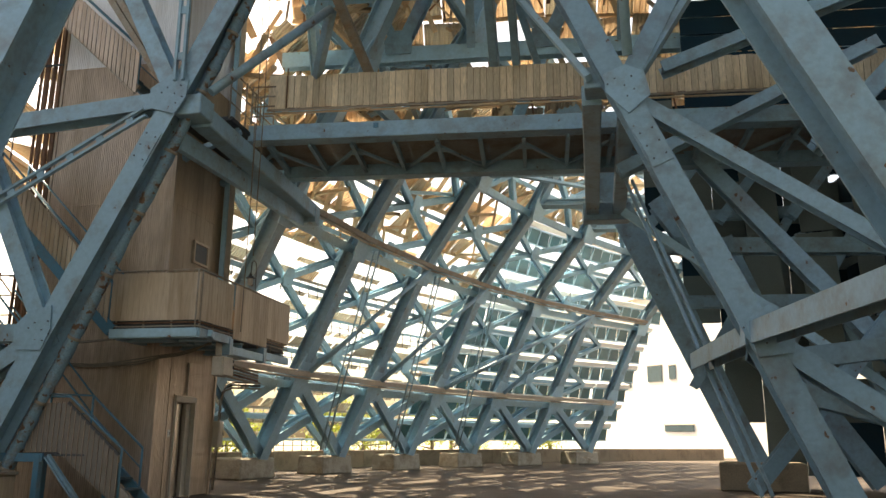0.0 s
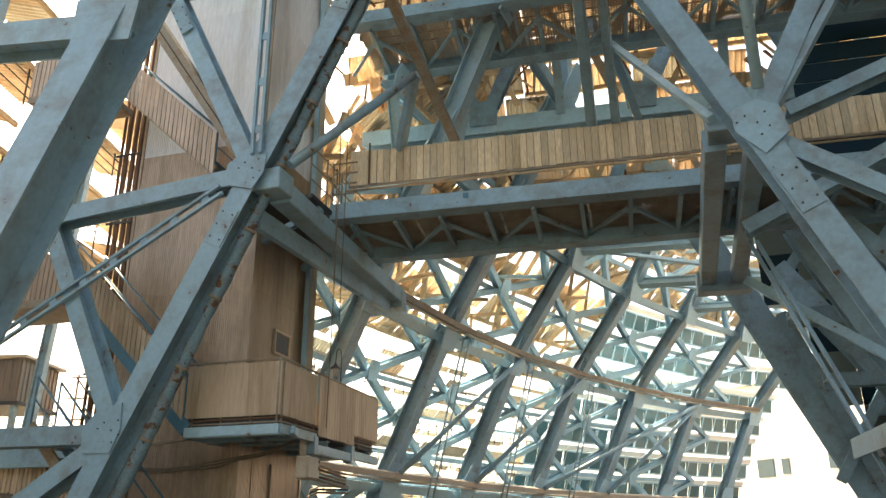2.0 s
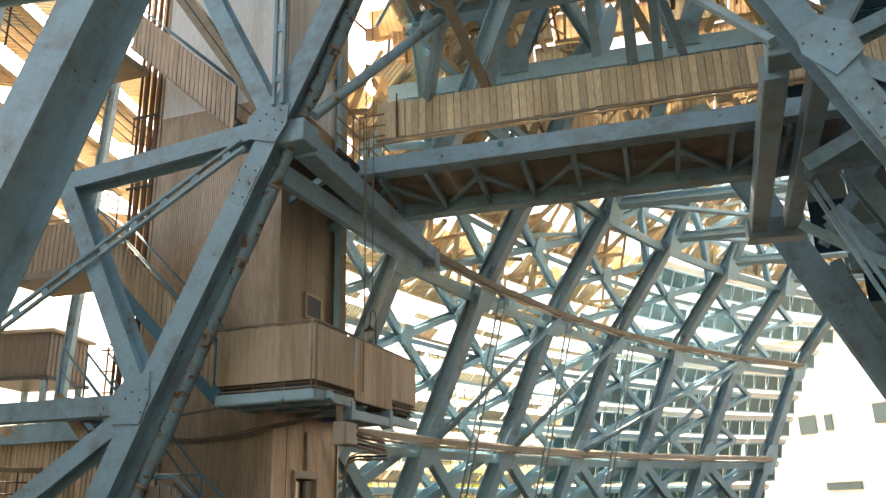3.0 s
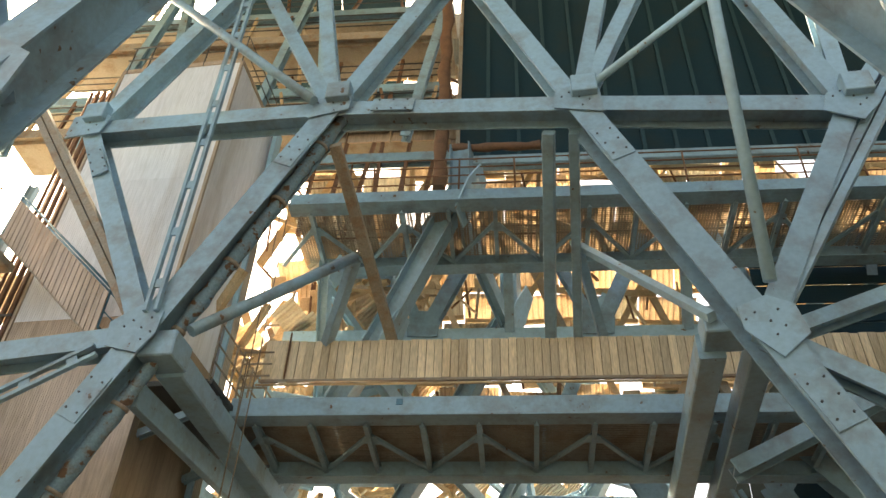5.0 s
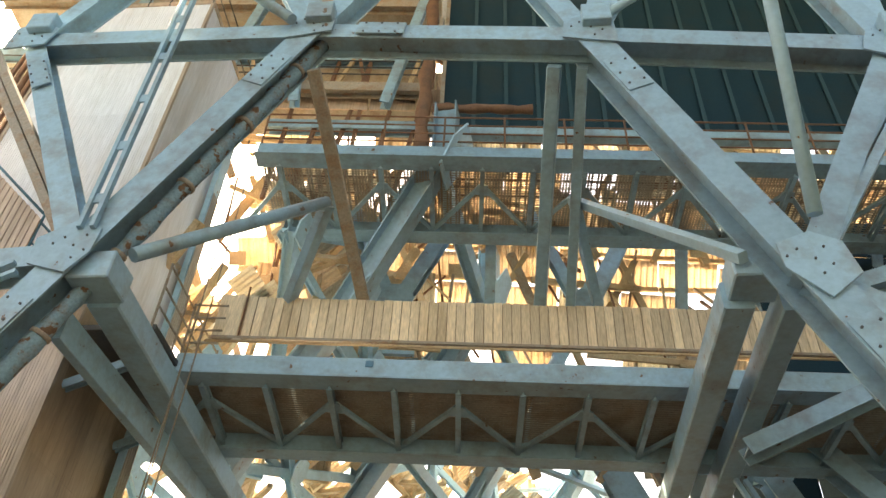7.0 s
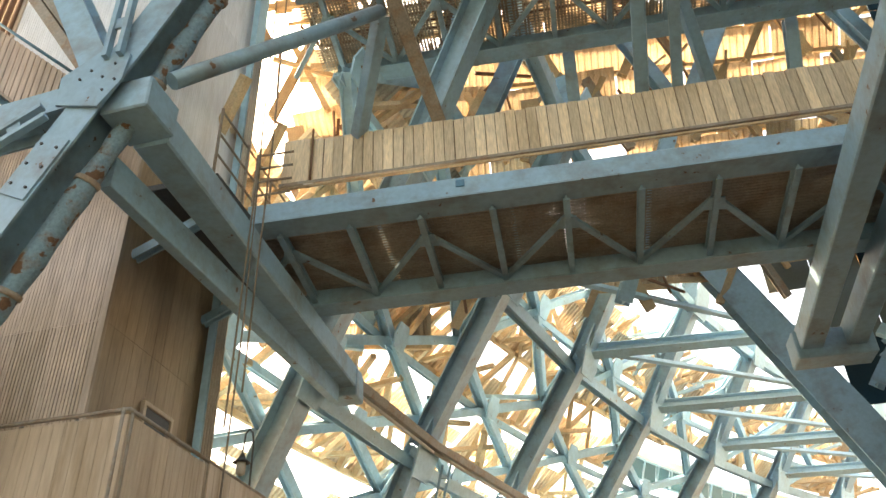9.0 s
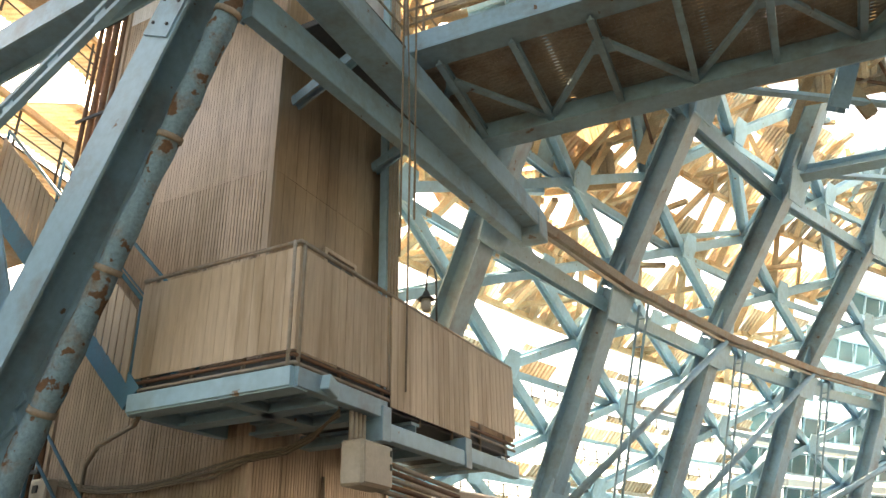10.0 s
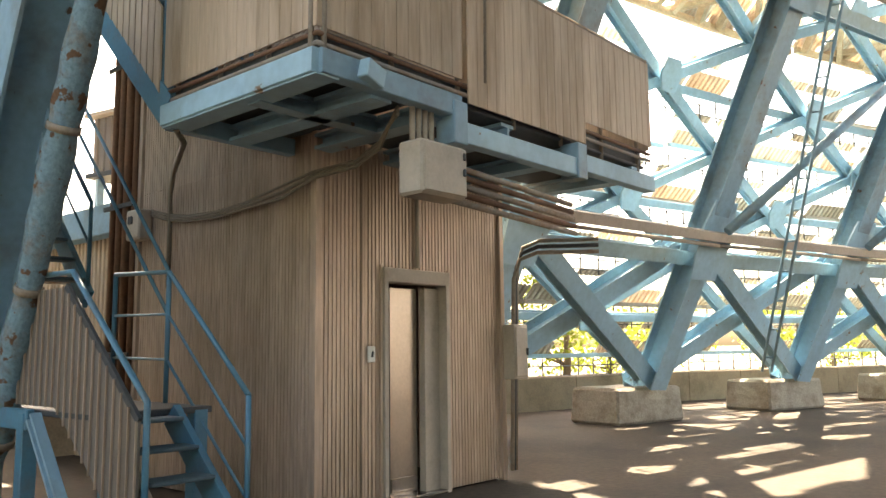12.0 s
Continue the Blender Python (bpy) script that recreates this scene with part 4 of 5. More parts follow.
bar("rail", [tw(-0.95, -0.38, 0.72), tw(-0.95, 0.79, 1.74), tw(-0.95, 1.73, 1.76)], 0.013, BLUE_DEEP, guard)
bar("rail", [tw(-0.95, -0.38, 0.35), tw(-0.95, 0.79, 1.36), tw(-0.95, 1.73, 1.38)], 0.013, BLUE_DEEP, guard)
for w, z0, z1 in ((-0.38, 0.0, 1.1), (0.79, 1.0, 2.1), (1.73, 1.3, 2.14)):
    bar("post", [tw(-0.95, w, z0), tw(-0.95, w, z1)], 0.022, BLUE_DEEP, guard)
land = thing("stair_landing", "small steel stair landing on blue posts", "landing", "tower stairs")
block("platform", (1.0, 1.55, 0.05), frame_of(tw(-1.35, 1.02, 0.97), TU), DARKSTEEL, land)
for u, w in ((-1.9, 1.15), (-1.75, 2.2), (-0.95, 1.75), (-0.95, 0.3)):
    beam("leg", tw(u, w, 0), tw(u, w, 0.97), land, 0.12, 0.12, TU, BLUE_DEEP, "b")
beam("brace", tw(-1.9, 0.95, 0.95), tw(-1.9, 0.1, 0.0), land, 0.1, 0.08, TU, BLUE, "c")
block("edge", (0.06, 1.7, 0.16), frame_of(tw(-1.92, 1.9, 0.92), TU), BLUE_DEEP, land)
flight("balcony_stairs", "stairs with ribbed sheet side climbing from the lower balcony", 0.45, 3.42, 3.4, 6.35, -1.24, -0.4, True, 0.95, 0.0, -0.1, PANEL)
flight("high_stairs", "stairs with ribbed sheet side climbing beside the tower", 0.3, 8.5, 2.9, 10.9, -1.3, -0.4)
for z in (6.0, 10.9):
    pf = thing("stair_platform", "stair platform with a pale ribbed parapet", "landing", "tower stairs")
    block("platform", (1.2, 1.9, 0.16), frame_of(tw(-0.85, 4.3, z), TU), RUST, pf)
    d = tw(-1.4, 3.35, 0) - tw(-1.4, 5.3, 0)
    part("parapet", corrugated(d.length, 1.0, 0.12, 0.02, 0.012, 0.8), CLAD, pf, "", frame_of(tw(-1.4, 5.3, z + 0.05), d))
    bar("rail", [tw(-1.4, 5.3, z + 1.12), tw(-1.4, 3.35, z + 1.12)], 0.02, RUST, pf)
# upper balcony of the tower at the bridge
ub = thing("upper_balcony", "upper tower balcony with dark rails at the bridge", "balcony", kind="structure")
block("deck", (3.4, 1.3, 0.1), frame_of(tw(1.5, -0.72, 8.2), TU), DARKSTEEL, ub)
for u in (-0.2, 0.6, 1.4, 2.2, 3.0):
    bar("post", [tw(u, -1.3, 8.2), tw(u, -1.3, 9.4)], 0.022, RUST, ub, sides=6)
for h in (0.4, 0.75, 1.15):
    bar("rail", [tw(-0.2, -1.3, 8.2 + h), tw(3.1, -1.3, 8.2 + h)], 0.018, RUST, ub, sides=6)
beam("bracket", tw(0.3, 0, 7.5), tw(0.3, -1.35, 8.1), ub, 0.14, 0.14, TU, BLUE)
beam("bracket", tw(2.2, 0, 7.5), tw(2.2, -1.35, 8.1), ub, 0.14, 0.14, TU, BLUE)
rail_top = thing("roof_rail", "thin dark guard rail along the tower roof", "railing")
for h in (0.5, 1.0):
    bar("rail", [tw(-0.02, 3.1, TOPT + h), tw(-0.02, 0, TOPT + h), tw(2.6, 0, TOPT + h)], 0.02, DARKSTEEL, rail_top, sides=6)
for k in range(7):
    bar("post", [tw(-0.02, 0.5 * k, TOPT), tw(-0.02, 0.5 * k, TOPT + 1.0)], 0.018, DARKSTEEL, rail_top, sides=6)

# ---- boxes, cables and conduits on the tower ----
jb = thing("junction_box", "large grey steel junction box under the balcony", "junction box")
block("case", (0.5, 0.24, 0.40), frame_of(tw(-0.2, OW - 0.06, 2.72), TU), BOXGREY, jb, bevel=0.02)
lid = block("lid", (0.46, 0.02, 0.36), frame_of(tw(-0.2, OW - 0.19, 2.72), TU), BOXGREY, jb)
block("latch", (0.03, 0.02, 0.06), pose(0.19, -0.02, 0), DARKSTEEL, lid)
block("latch", (0.03, 0.02, 0.06), pose(0.19, -0.02, 0.12), DARKSTEEL, lid)
for k in range(4):
    bar("hanger", [tw(-0.3 + 0.07 * k, OW + 0.05, 2.9), tw(-0.3 + 0.07 * k, OW + 0.05, 3.25)], 0.022, BOXGREY, jb, sides=6)
cond = thing("conduit_bundle", "rusty conduits running from the junction box round the tower", "conduits")
for k in range(5):
    z = 2.83 - 0.062 * k
    bar("conduit", [tw(0.05, OW + 0.02 * k, z), tw(1.95 + 0.05 * k, OW + 0.02 * k + 0.1, z - 0.06)], 0.026, PIPE_RUST if k % 2 else RUST, cond)
for k in range(3):
    z = 2.62 - 0.07 * k
    bar("bent_conduit", [tw(3.3, -0.9, z), tw(2.95 - 0.03 * k, -0.35, z), tw(2.8 - 0.03 * k, -0.22, z - 0.08), tw(2.76 - 0.03 * k, -0.16, z - 0.3), tw(2.74 - 0.03 * k, -0.1, 0.1)], 0.024, DARKSTEEL if k == 1 else RUST, cond)
cab = thing("cable_run", "sagging bundle of dusty cables across the tower", "cables")
for k, (dz, r) in enumerate(((0, 0.016), (0.03, 0.013), (-0.028, 0.014))):
    pts = [tw(-0.06, 2.75, 2.95 + dz), tw(-0.06, 2.4, 2.86 + dz), tw(-0.06, 2.0, 2.80 + dz), tw(-0.06, 1.5, 2.78 + dz), tw(-0.06, 1.0, 2.81 + dz), tw(-0.07, 0.4, 2.86 + dz * 2), tw(-0.08, -0.05, 2.95 + dz),
           tw(0.1, -0.4, 3.02 + dz), tw(0.0, -0.8, 3.1 + dz), tw(-0.2, -1.1, 3.16), tw(-0.35, -1.35, 3.2 + dz)]
    bar("cable", pts, r, CABLE, cab, sides=6)
bar("drop_cable", [tw(OU + 0.05, 0.3, 3.2), tw(-0.9, 0.7, 3.22), tw(-0.3, 1.9, 3.24), tw(-0.1, 2.3, 3.1), tw(-0.06, 2.36, 2.9), tw(-0.06, 2.36, 2.1)], 0.026, CABLE, cab, sides=6)
bar("door_conduit", [tw(1.27, -0.03, 2.22), tw(1.27, -0.03, 2.95)], 0.022, BOXGREY, cab)
ph = thing("wall_box", "small cream wall box with a dark dial", "electrical box")
block("case", (0.16, 0.30, 0.34), frame_of(tw(-0.1, 2.95, 2.83), TU), BOXGREY, ph, bevel=0.02)
block("dial", (0.02, 0.09, 0.09), frame_of(tw(-0.19, 2.98, 2.88), TU), DARKSTEEL, ph)
gb = thing("grey_cabinet", "pale grey cabinet on the tower's edge", "electrical box")
block("case", (0.26, 0.16, 0.6), frame_of(tw(2.78, -0.1, 1.38), TU), BOXGREY, gb)
gdoor = block("door", (0.22, 0.015, 0.55), frame_of(tw(2.78, -0.19, 1.38), TU), BOXGREY, gb)
block("handle", (0.02, 0.03, 0.08), pose(0.08, -0.02, 0), DARKSTEEL, gdoor)
# ropes and a lamp hanging by the tower
for x, y, z0, z1 in ((-3.75, 16.3, 4.6, 12.0), (-3.62, 16.35, 5.0, 12.0), (-3.95, 17.1, 3.5, 9.0)):
    rp = bar("hanging_rope", [V((x, y, z0)), V((x + 0.02, y + 0.05, (z0 + z1) / 2)), V((x, y, z1))], 0.012, CABLE, sides=5)
    tagged(rp, "thin grey rope hanging from the frame", "rope", "hanging ropes")
lamp = thing("gooseneck_lamp", "small gooseneck lamp with a dark shade on the parapet", "lamp")
base = tw(1.3, OW, 4.5)
tip = base + V((-0.13, 0.02, 0.42))
bar("neck", [base, base + V((0, 0, 0.62)), base + V((-0.02, 0, 0.74)), base + V((-0.065, 0.01, 0.79)), base + V((-0.11, 0.02, 0.74)), tip + V((0, 0, 0.05))], 0.012, DARKSTEEL, lamp)
shade = bar("shade", [tip + V((0, 0, 0.06)), tip + V((0, 0, 0.0)), tip + V((0, 0, -0.05))], [0.025, 0.05, 0.11], DARKSTEEL, lamp, sides=14)
bar("glass", [tip + V((0, 0, -0.05)), tip + V((0, 0, -0.1)), tip + V((0, 0, -0.19)), tip + V((0, 0, -0.21))], [0.055, 0.062, 0.055, 0.02], BOXGREY, lamp, sides=12)


# ---- open side: second frame, dark boards ----
bay = thing("side_frame", "dark blue steel frame with boarded bays and shade sheets on the open side", "steel frame", kind="structure")
for p, q, w in ((V((6.2, 20.6, 6.35)), V((14, 19.5, 6.2)), 0.4), (V((6.9, 20.9, 4.9)), V((14, 19.9, 4.9)), 0.3),
                (V((5.83, 16.9, 2.95)), V((5.18, 12.3, 2.95)), 0.34), (V((5.18, 12.1, 2.95)), V((4.95, 7.6, 2.95)), 0.34),
                (V((9.5, 18.4, 0.3)), V((6.0, 19.0, 8.0)), 0.4), (V((6.2, 18.0, 8.2)), V((9.8, 16.5, 3.0)), 0.36),
                (V((9.8, 16.5, 3.0)), V((11.6, 15.9, 0.2)), 0.36), (V((7.0, 17.5, 0.3)), V((11.5, 15.0, 6.5)), 0.32),
                (V((6.3, 14.0, 2.7)), V((12, 13.0, 3.4)), 0.36), (V((6.5, 14.2, 2.2)), V((12, 13.2, 0.6)), 0.34),
                (V((5.3, 12.6, 2.7)), V((9.5, 20.0, 2.4)), 0.3), (V((8.2, 13.0, 0.2)), V((12.2, 11.5, 5.5)), 0.36),
                (V((8.6, 15.0, 13.2)), V((13.0, 14.0, 6.8)), 0.4), (V((13.2, 14.0, 12.8)), V((8.0, 15.4, 7.2)), 0.36),
                (V((6.6, 11.7, 13.0)), V((10.2, 10.6, 4.8)), 0.42), (V((4.9, 15.4, 8.9)), V((10, 14.4, 10.8)), 0.26),
                (V((4.1, 16.2, 6.9)), V((9.2, 14.8, 9.3)), 0.26)):
    beam("member", p, q, bay, w, 0.4, FACE, BLUE)
for p, q in ((V((4.6, 17.6, 7.2)), V((6.4, 15.6, 0.3))), (V((4.75, 17.6, 7.2)), V((6.6, 15.6, 0.3)))):
    beam("laced_post", p, q, bay, 0.07, 0.09, FACE, BLUE, "b")
beam("tie_channel", V((5.0, 19.5, 7.0)), V((10.6, 16.2, 1.6)), bay, 0.2, 0.1, FACE, BLUE_PALE, "c")
block("footing", (2.2, 1.6, 0.75), pose(9.3, 22.6, 0.37, 0, 0, -20), CONCRETE, bay, bevel=0.04)
block("footing", (1.6, 1.4, 0.5), pose(6.5, 11.9, 0.2, 0, 0, -12), CONCRETE, bay, bevel=0.04)
brd = random.Random(21)
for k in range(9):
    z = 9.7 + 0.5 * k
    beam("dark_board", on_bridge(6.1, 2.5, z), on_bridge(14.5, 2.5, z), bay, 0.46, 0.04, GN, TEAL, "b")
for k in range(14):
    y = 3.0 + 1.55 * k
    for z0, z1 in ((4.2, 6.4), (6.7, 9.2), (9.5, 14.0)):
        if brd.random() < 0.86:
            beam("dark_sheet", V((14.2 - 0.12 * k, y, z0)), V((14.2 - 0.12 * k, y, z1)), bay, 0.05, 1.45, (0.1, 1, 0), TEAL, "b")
for k in range(6):
    beam("side_post", V((13.9 - 0.4 * k, 2.5 + 4.2 * k, 0)), V((13.9 - 0.4 * k, 2.5 + 4.2 * k, 16)), bay, 0.36, 0.4, (-1, 0, 0), BLUE)
# dark sheets with gaps behind the side frame, added as shade
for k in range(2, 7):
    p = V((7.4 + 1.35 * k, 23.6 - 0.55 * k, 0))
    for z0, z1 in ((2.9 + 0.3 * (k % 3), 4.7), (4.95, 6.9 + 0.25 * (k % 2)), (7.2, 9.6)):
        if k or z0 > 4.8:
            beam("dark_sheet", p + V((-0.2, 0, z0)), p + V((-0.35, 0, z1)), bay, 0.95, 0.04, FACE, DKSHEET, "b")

# ribbed dark teal wall over the upper bridge, with its lagged pipe
teal = thing("ribbed_wall", "dark teal sheet wall with upright steel ribs", "wall", kind="structure")
for k in range(19):
    x = -0.55 + 0.8 * k
    beam("wall_sheet", on_bridge(x + 0.4, 2.35, 16.5), on_bridge(x + 0.4, 2.35, 27), teal, 0.78, 0.05, GN, TEAL, "b")
    beam("rib", on_bridge(x, 2.3, 16.5), on_bridge(x, 2.3, 27), teal, 0.1, 0.14, GN, TEAL_RIB if k else RUST)
beam("bottom_beam", on_bridge(-0.7, 2.2, 16.35), on_bridge(14.6, 2.2, 16.35), teal, 0.3, 0.3, GN, BLUE, "b")
lp = thing("rusty_lagged_pipe", "upright pipe in torn brown lagging beside the dark wall", "pipe")
pp = [on_bridge(-0.95 + 0.03 * math.sin(k * 1.9), 1.9, 15.2 + 0.5 * k) for k in range(22)]
bar("lagging", pp, [0.17 + 0.03 * math.sin(k * 2.3) for k in range(22)], PIPE_RUST, lp, sides=10)
pq = [on_bridge(-0.6 + 0.3 * k, 0.4, 15.05 + 0.02 * math.sin(k * 2.0)) for k in range(8)]
bar("torn_lagging", pq, [0.09 + 0.03 * (k % 2) for k in range(8)], PIPE_RUST, lp, sides=8)

# pale walls and floors behind the upper bridge by the tower
loft = thing("upper_gallery", "upper gallery of pale panels and rusty rails behind the bridges", "gallery", kind="structure")
for k in range(4):
    block("panel", (1.2, 0.05, 0.9), Matrix.Translation(on_bridge(-4.4 + 1.25 * k, 3.0, 18.6)) @ pose(0, 0, 0, 0, 0, -8), CLAD, loft)
beam("beam", on_bridge(-5, 3.0, 17.4), on_bridge(0, 3.0, 17.4), loft, 0.3, 0.3, GN, BLUE)
for k in range(8):
    beam("rusty_post", on_bridge(-4.6 + 0.6 * k, 2.8, 14.6), on_bridge(-4.5 + 0.6 * k + 0.3 * (k % 3), 3.2, 20.5), loft, 0.1, 0.1, GN, PIPE_RUST, "b")


# ---- added deck high over the frames, unseen, blocks sky and sun ----
bm = bmesh.new()
for k in range(15):
    box_into(bm, (2.36, 18, 0.1), pose(-1 + 2.4 * k, 9, 27.5 + 0.05 * (k % 2)))
for k in range(12):
    box_into(bm, (2.36, 27 if k < 3 else 21, 0.1), pose(-3.4 - 2.4 * k, 13.5 if k < 3 else 10.5, 27.5 + 0.05 * (k % 2)))
tagged(part("sky_blocker", bm, TEAL), "unseen dark deck added overhead to block sky and sun", "roof", kind="structure")

# tan galleries beyond the tower on the closed side
gal = thing("side_gallery", "tan corrugated gallery soffits with dark rails beyond the tower", "gallery", kind="structure")
for k, z in enumerate((5.5, 6.4, 7.3, 8.1, 9.0, 9.8, 10.7, 11.5, 13.2, 15.0)):
    for j in range(9):
        if z > 9.5 and (j * 2 + k) % 5 == 1 or z < 8.2 and j > 2:
            continue
        a_, b_ = V((-13.6 + 0.125 * k, 38 - 2.4 * j, z)), V((-13.6 + 0.125 * k, 38 - 2.4 * (j + 1) + 0.02, z))
        part("soffit_sheet", corrugated((b_ - a_).length, 1.9 if j % 3 else 1.5, 0.16, 0.04), TAN if (j + k) % 4 else GREYSHEET, gal, "", frame_of(a_, b_ - a_, V((-0.95, 0, 0.22)) if z > 8 else V((-0.75, 0, 0.62))))
        beam("purlin", a_ + V((0.06, 0, -0.06)), b_ + V((0.06, 0, -0.06)), gal, 0.1, 0.14, (0, 0, -1), OCHRE, "b")
        if k % 2 == 0:
            bm = bmesh.new()
            for h in (0.2, 0.5, 0.8):
                sweep([a_ + V((0, 0, h - 1.1)), b_ + V((0, 0, h - 1.1))], 0.022, 4, bm)
            for s in (0.0, 0.5):
                sweep([a_.lerp(b_, s) + V((0, 0, -1.2)), a_.lerp(b_, s) + V((0, 0, 0))], 0.028, 4, bm)
            part("rail", bm, DARKSTEEL, gal)
for j in range(5):
    beam("post", V((-13.2, 37 - 5 * j, 0)), V((-12.2, 37 - 5 * j, 17)), gal, 0.22, 0.24, (1, 0, 0), BLUE)

# unseen sheets added behind and beside the way in, to block light
for nm, p, q, h in (("blocker_back", V((-34, -16, 0)), V((34, -16, 0)), 16), ("blocker_side", V((21, -16, 0)), V((21, 16, 0)), 27), ("blocker_left", V((-20, -16, 0)), V((-20, 5, 0)), 5), ("blocker_left_low", V((-20, 5, 0)), V((-20, 20, 0)), 14)):
    w_ = thing(nm, "unseen dark sheet wall added to block light", "wall", kind="structure")
    n_ = round((q - p).length / 4)
    for k in range(n_):
        a_, b_ = p.lerp(q, k / n_), p.lerp(q, (k + 1) / n_)
        part("wall_sheet", corrugated((b_ - a_).length - 0.01, h, 0.4, 0.06), DKSHEET, w_, "", frame_of(a_, b_ - a_))

# boarded wall and beam behind the stairs
rear = thing("stair_backdrop_wall", "tan ribbed sheet wall under a blue beam behind the stairs", "wall", kind="structure")
for k in range(11):
    a_, b_ = tw(0.7, 3.15 + 0.9 * (k + 1) - 0.01, 0), tw(0.7, 3.15 + 0.9 * k, 0)
    part("sheet", corrugated((b_ - a_).length, 3.0, 0.12, 0.03), PANEL, rear, "", frame_of(a_, b_ - a_))
beam("beam", tw(0.6, 3.2, 3.2), tw(0.6, 13.0, 3.2), rear, 0.4, 0.3, TU, BLUE)
crate = thing("steel_bin", "dusty brown steel bin on the floor", "bin")
block("body", (0.7, 0.9, 0.62), frame_of(tw(-2.6, 1.75, 0.31), TU), PANEL, crate, bevel=0.02)
blid = block("lid", (0.76, 0.96, 0.05), frame_of(tw(-2.6, 1.75, 0.65), TU), RUST, crate)
block("handle", (0.03, 0.2, 0.04), pose(-0.3, 0, 0.045), DARKSTEEL, blid)


# ---- outside: white building, trees ----
bld = thing("white_building", "sunlit white building with small windows", "building", kind="structure", at=pose(27, 62, 0, 0, 0, -60))
block("wall", (48, 10, 13), pose(0, 0, 6.5), WHITE, bld, bevel=0.05)
block("roof_slab", (48.8, 10.8, 0.4), pose(0, 0, 13.2), WHITE, bld)
for x, z, w, h in ((-7.5, 6.6, 1.6, 1.3), (-5.6, 6.6, 0.7, 1.1), (-10.6, 6.4, 0.7, 1.6), (-1.0, 6.8, 1.6, 1.3), (-5.2, 2.2, 3.0, 0.5), (3, 6.8, 1.6, 1.3), (8, 6.8, 1.6, 1.3)):
    wdw = block("window", (w, 0.1, h), pose(x, -5.02, z), DARKGLASS, bld)
    place_ = block("frame", (w + 0.2, 0.06, 0.1), pose(0, -0.03, h / 2 + 0.05), BOXGREY, wdw)


def tree(x, y, h, seed):
    """A tapered trunk with limbs and a loose crown of small leaves."""
    r = random.Random(seed)
    t = thing("tree", "sunlit yellow-green tree outside the skin", "tree", "trees outside", at=pose(x, y, -0.1))
    bm = sweep([V((0, 0, 0)), V((0.1, 0, h * 0.3)), V((0.05, 0.1, h * 0.6)), V((0, 0, h * 0.9))], [0.14, 0.11, 0.07, 0.03])
    tips = []
    for k in range(9):
        a, z = r.uniform(0, 6.28), h * r.uniform(0.25, 0.8)
        tip = V((math.cos(a), math.sin(a), 0)) * r.uniform(0.8, 1.7) + V((0, 0, z + r.uniform(0.1, 0.7)))
        sweep([V((0, 0, z)), tip * 0.5 + V((0, 0, z * 0.5)), tip], [0.05, 0.035, 0.015], 5, bm)
        tips.append(tip)
    part("trunk", bm, BARK, t)
    bm = bmesh.new()
    for k in range(1100):
        c = r.choice(tips) + V((r.gauss(0, 0.45), r.gauss(0, 0.45), r.gauss(0, 0.38)))
        a = V((r.uniform(-1, 1), r.uniform(-1, 1), r.uniform(-1, 1))).normalized()
        b = a.orthogonal().normalized()
        s = r.uniform(0.05, 0.11)
        bm.faces.new([bm.verts.new(c + a * s * i + b * s * 0.6 * j) for i, j in ((-1, 0), (0, -1), (1, 0), (0, 1))])
    tagged(part("crown", bm, LEAF, t), kind="stuff")


for k in range(14):
    p = wall_at(PHI - 4 + 2.9 * k, 0.8, 6.8 + (k % 3) * 1.3)
    tree(p.x, p.y, 2.4 + 0.8 * (k % 4) * 0.5, k)


# ---- upper skin behind the bridges: back-lit sheets, ochre lattice ----
upskin = thing("upper_skin", "back-lit cream corrugated sheets on ochre rusty lattice", "cladding", kind="structure")
urng = random.Random(8)


def on_skin(x, z, out=0.0):
    """A place on the upper skin: x along the world, height, metres behind."""
    return V((x, 26.4 - 0.1 * x - 0.28 * (z - 10.8) + out, z))


for k in range(15):
    z = 10.7 + 0.95 * k
    for j in range(12):
        x = -5.4 + 1.75 * j + (0.6 if k % 2 else 0)
        if x > 15 or urng.random() < 0.2 or k < 1 and x > -2.5:
            continue
        p, q = on_skin(x, z + urng.uniform(-0.1, 0.1)), on_skin(x + 1.72, z + urng.uniform(-0.1, 0.1))
        mat = TAN if urng.random() < 0.78 else GREYSHEET
        part("sheet", corrugated((q - p).length, urng.uniform(0.74, 1.02), 0.18, 0.045), mat, upskin, "", frame_of(p, q - p, V((0, -0.68, 0.7))))
        beam("purlin", p + V((0, -0.08, -0.08)), q + V((0, -0.08, -0.08)), upskin, 0.1, 0.14, (0, 0, -1), OCHRE, "b")
for j in range(14):
    x = -6 + 1.55 * j
    for k in range(0, 7):
        z = 10.6 + 2.0 * k
        lean = 1.05 if (j + k) % 2 else -0.95
        beam("lattice_strut", on_skin(x, z, -0.9), on_skin(x + lean, z + 2.0, -0.9), upskin, 0.16 if j % 3 else 0.24, 0.2, (0, -1, -0.4), OCHRE if (j * 3 + k) % 4 else RUST)
        if (j + k) % 4 == 0:
            beam("lattice_tie", on_skin(x - 0.4, z + 1.0, -1.3), on_skin(x + 2.6, z + 0.9, -1.3), upskin, 0.16, 0.18, (0, -1, -0.4), OCHRE, "b")
        if (j + k) % 3 == 0:
            bar("sag_rod", [on_skin(x + 0.3, z, -1.6), on_skin(x + 0.1, z + 2.2, -0.6)], 0.035, PIPE_RUST, upskin, sides=6)
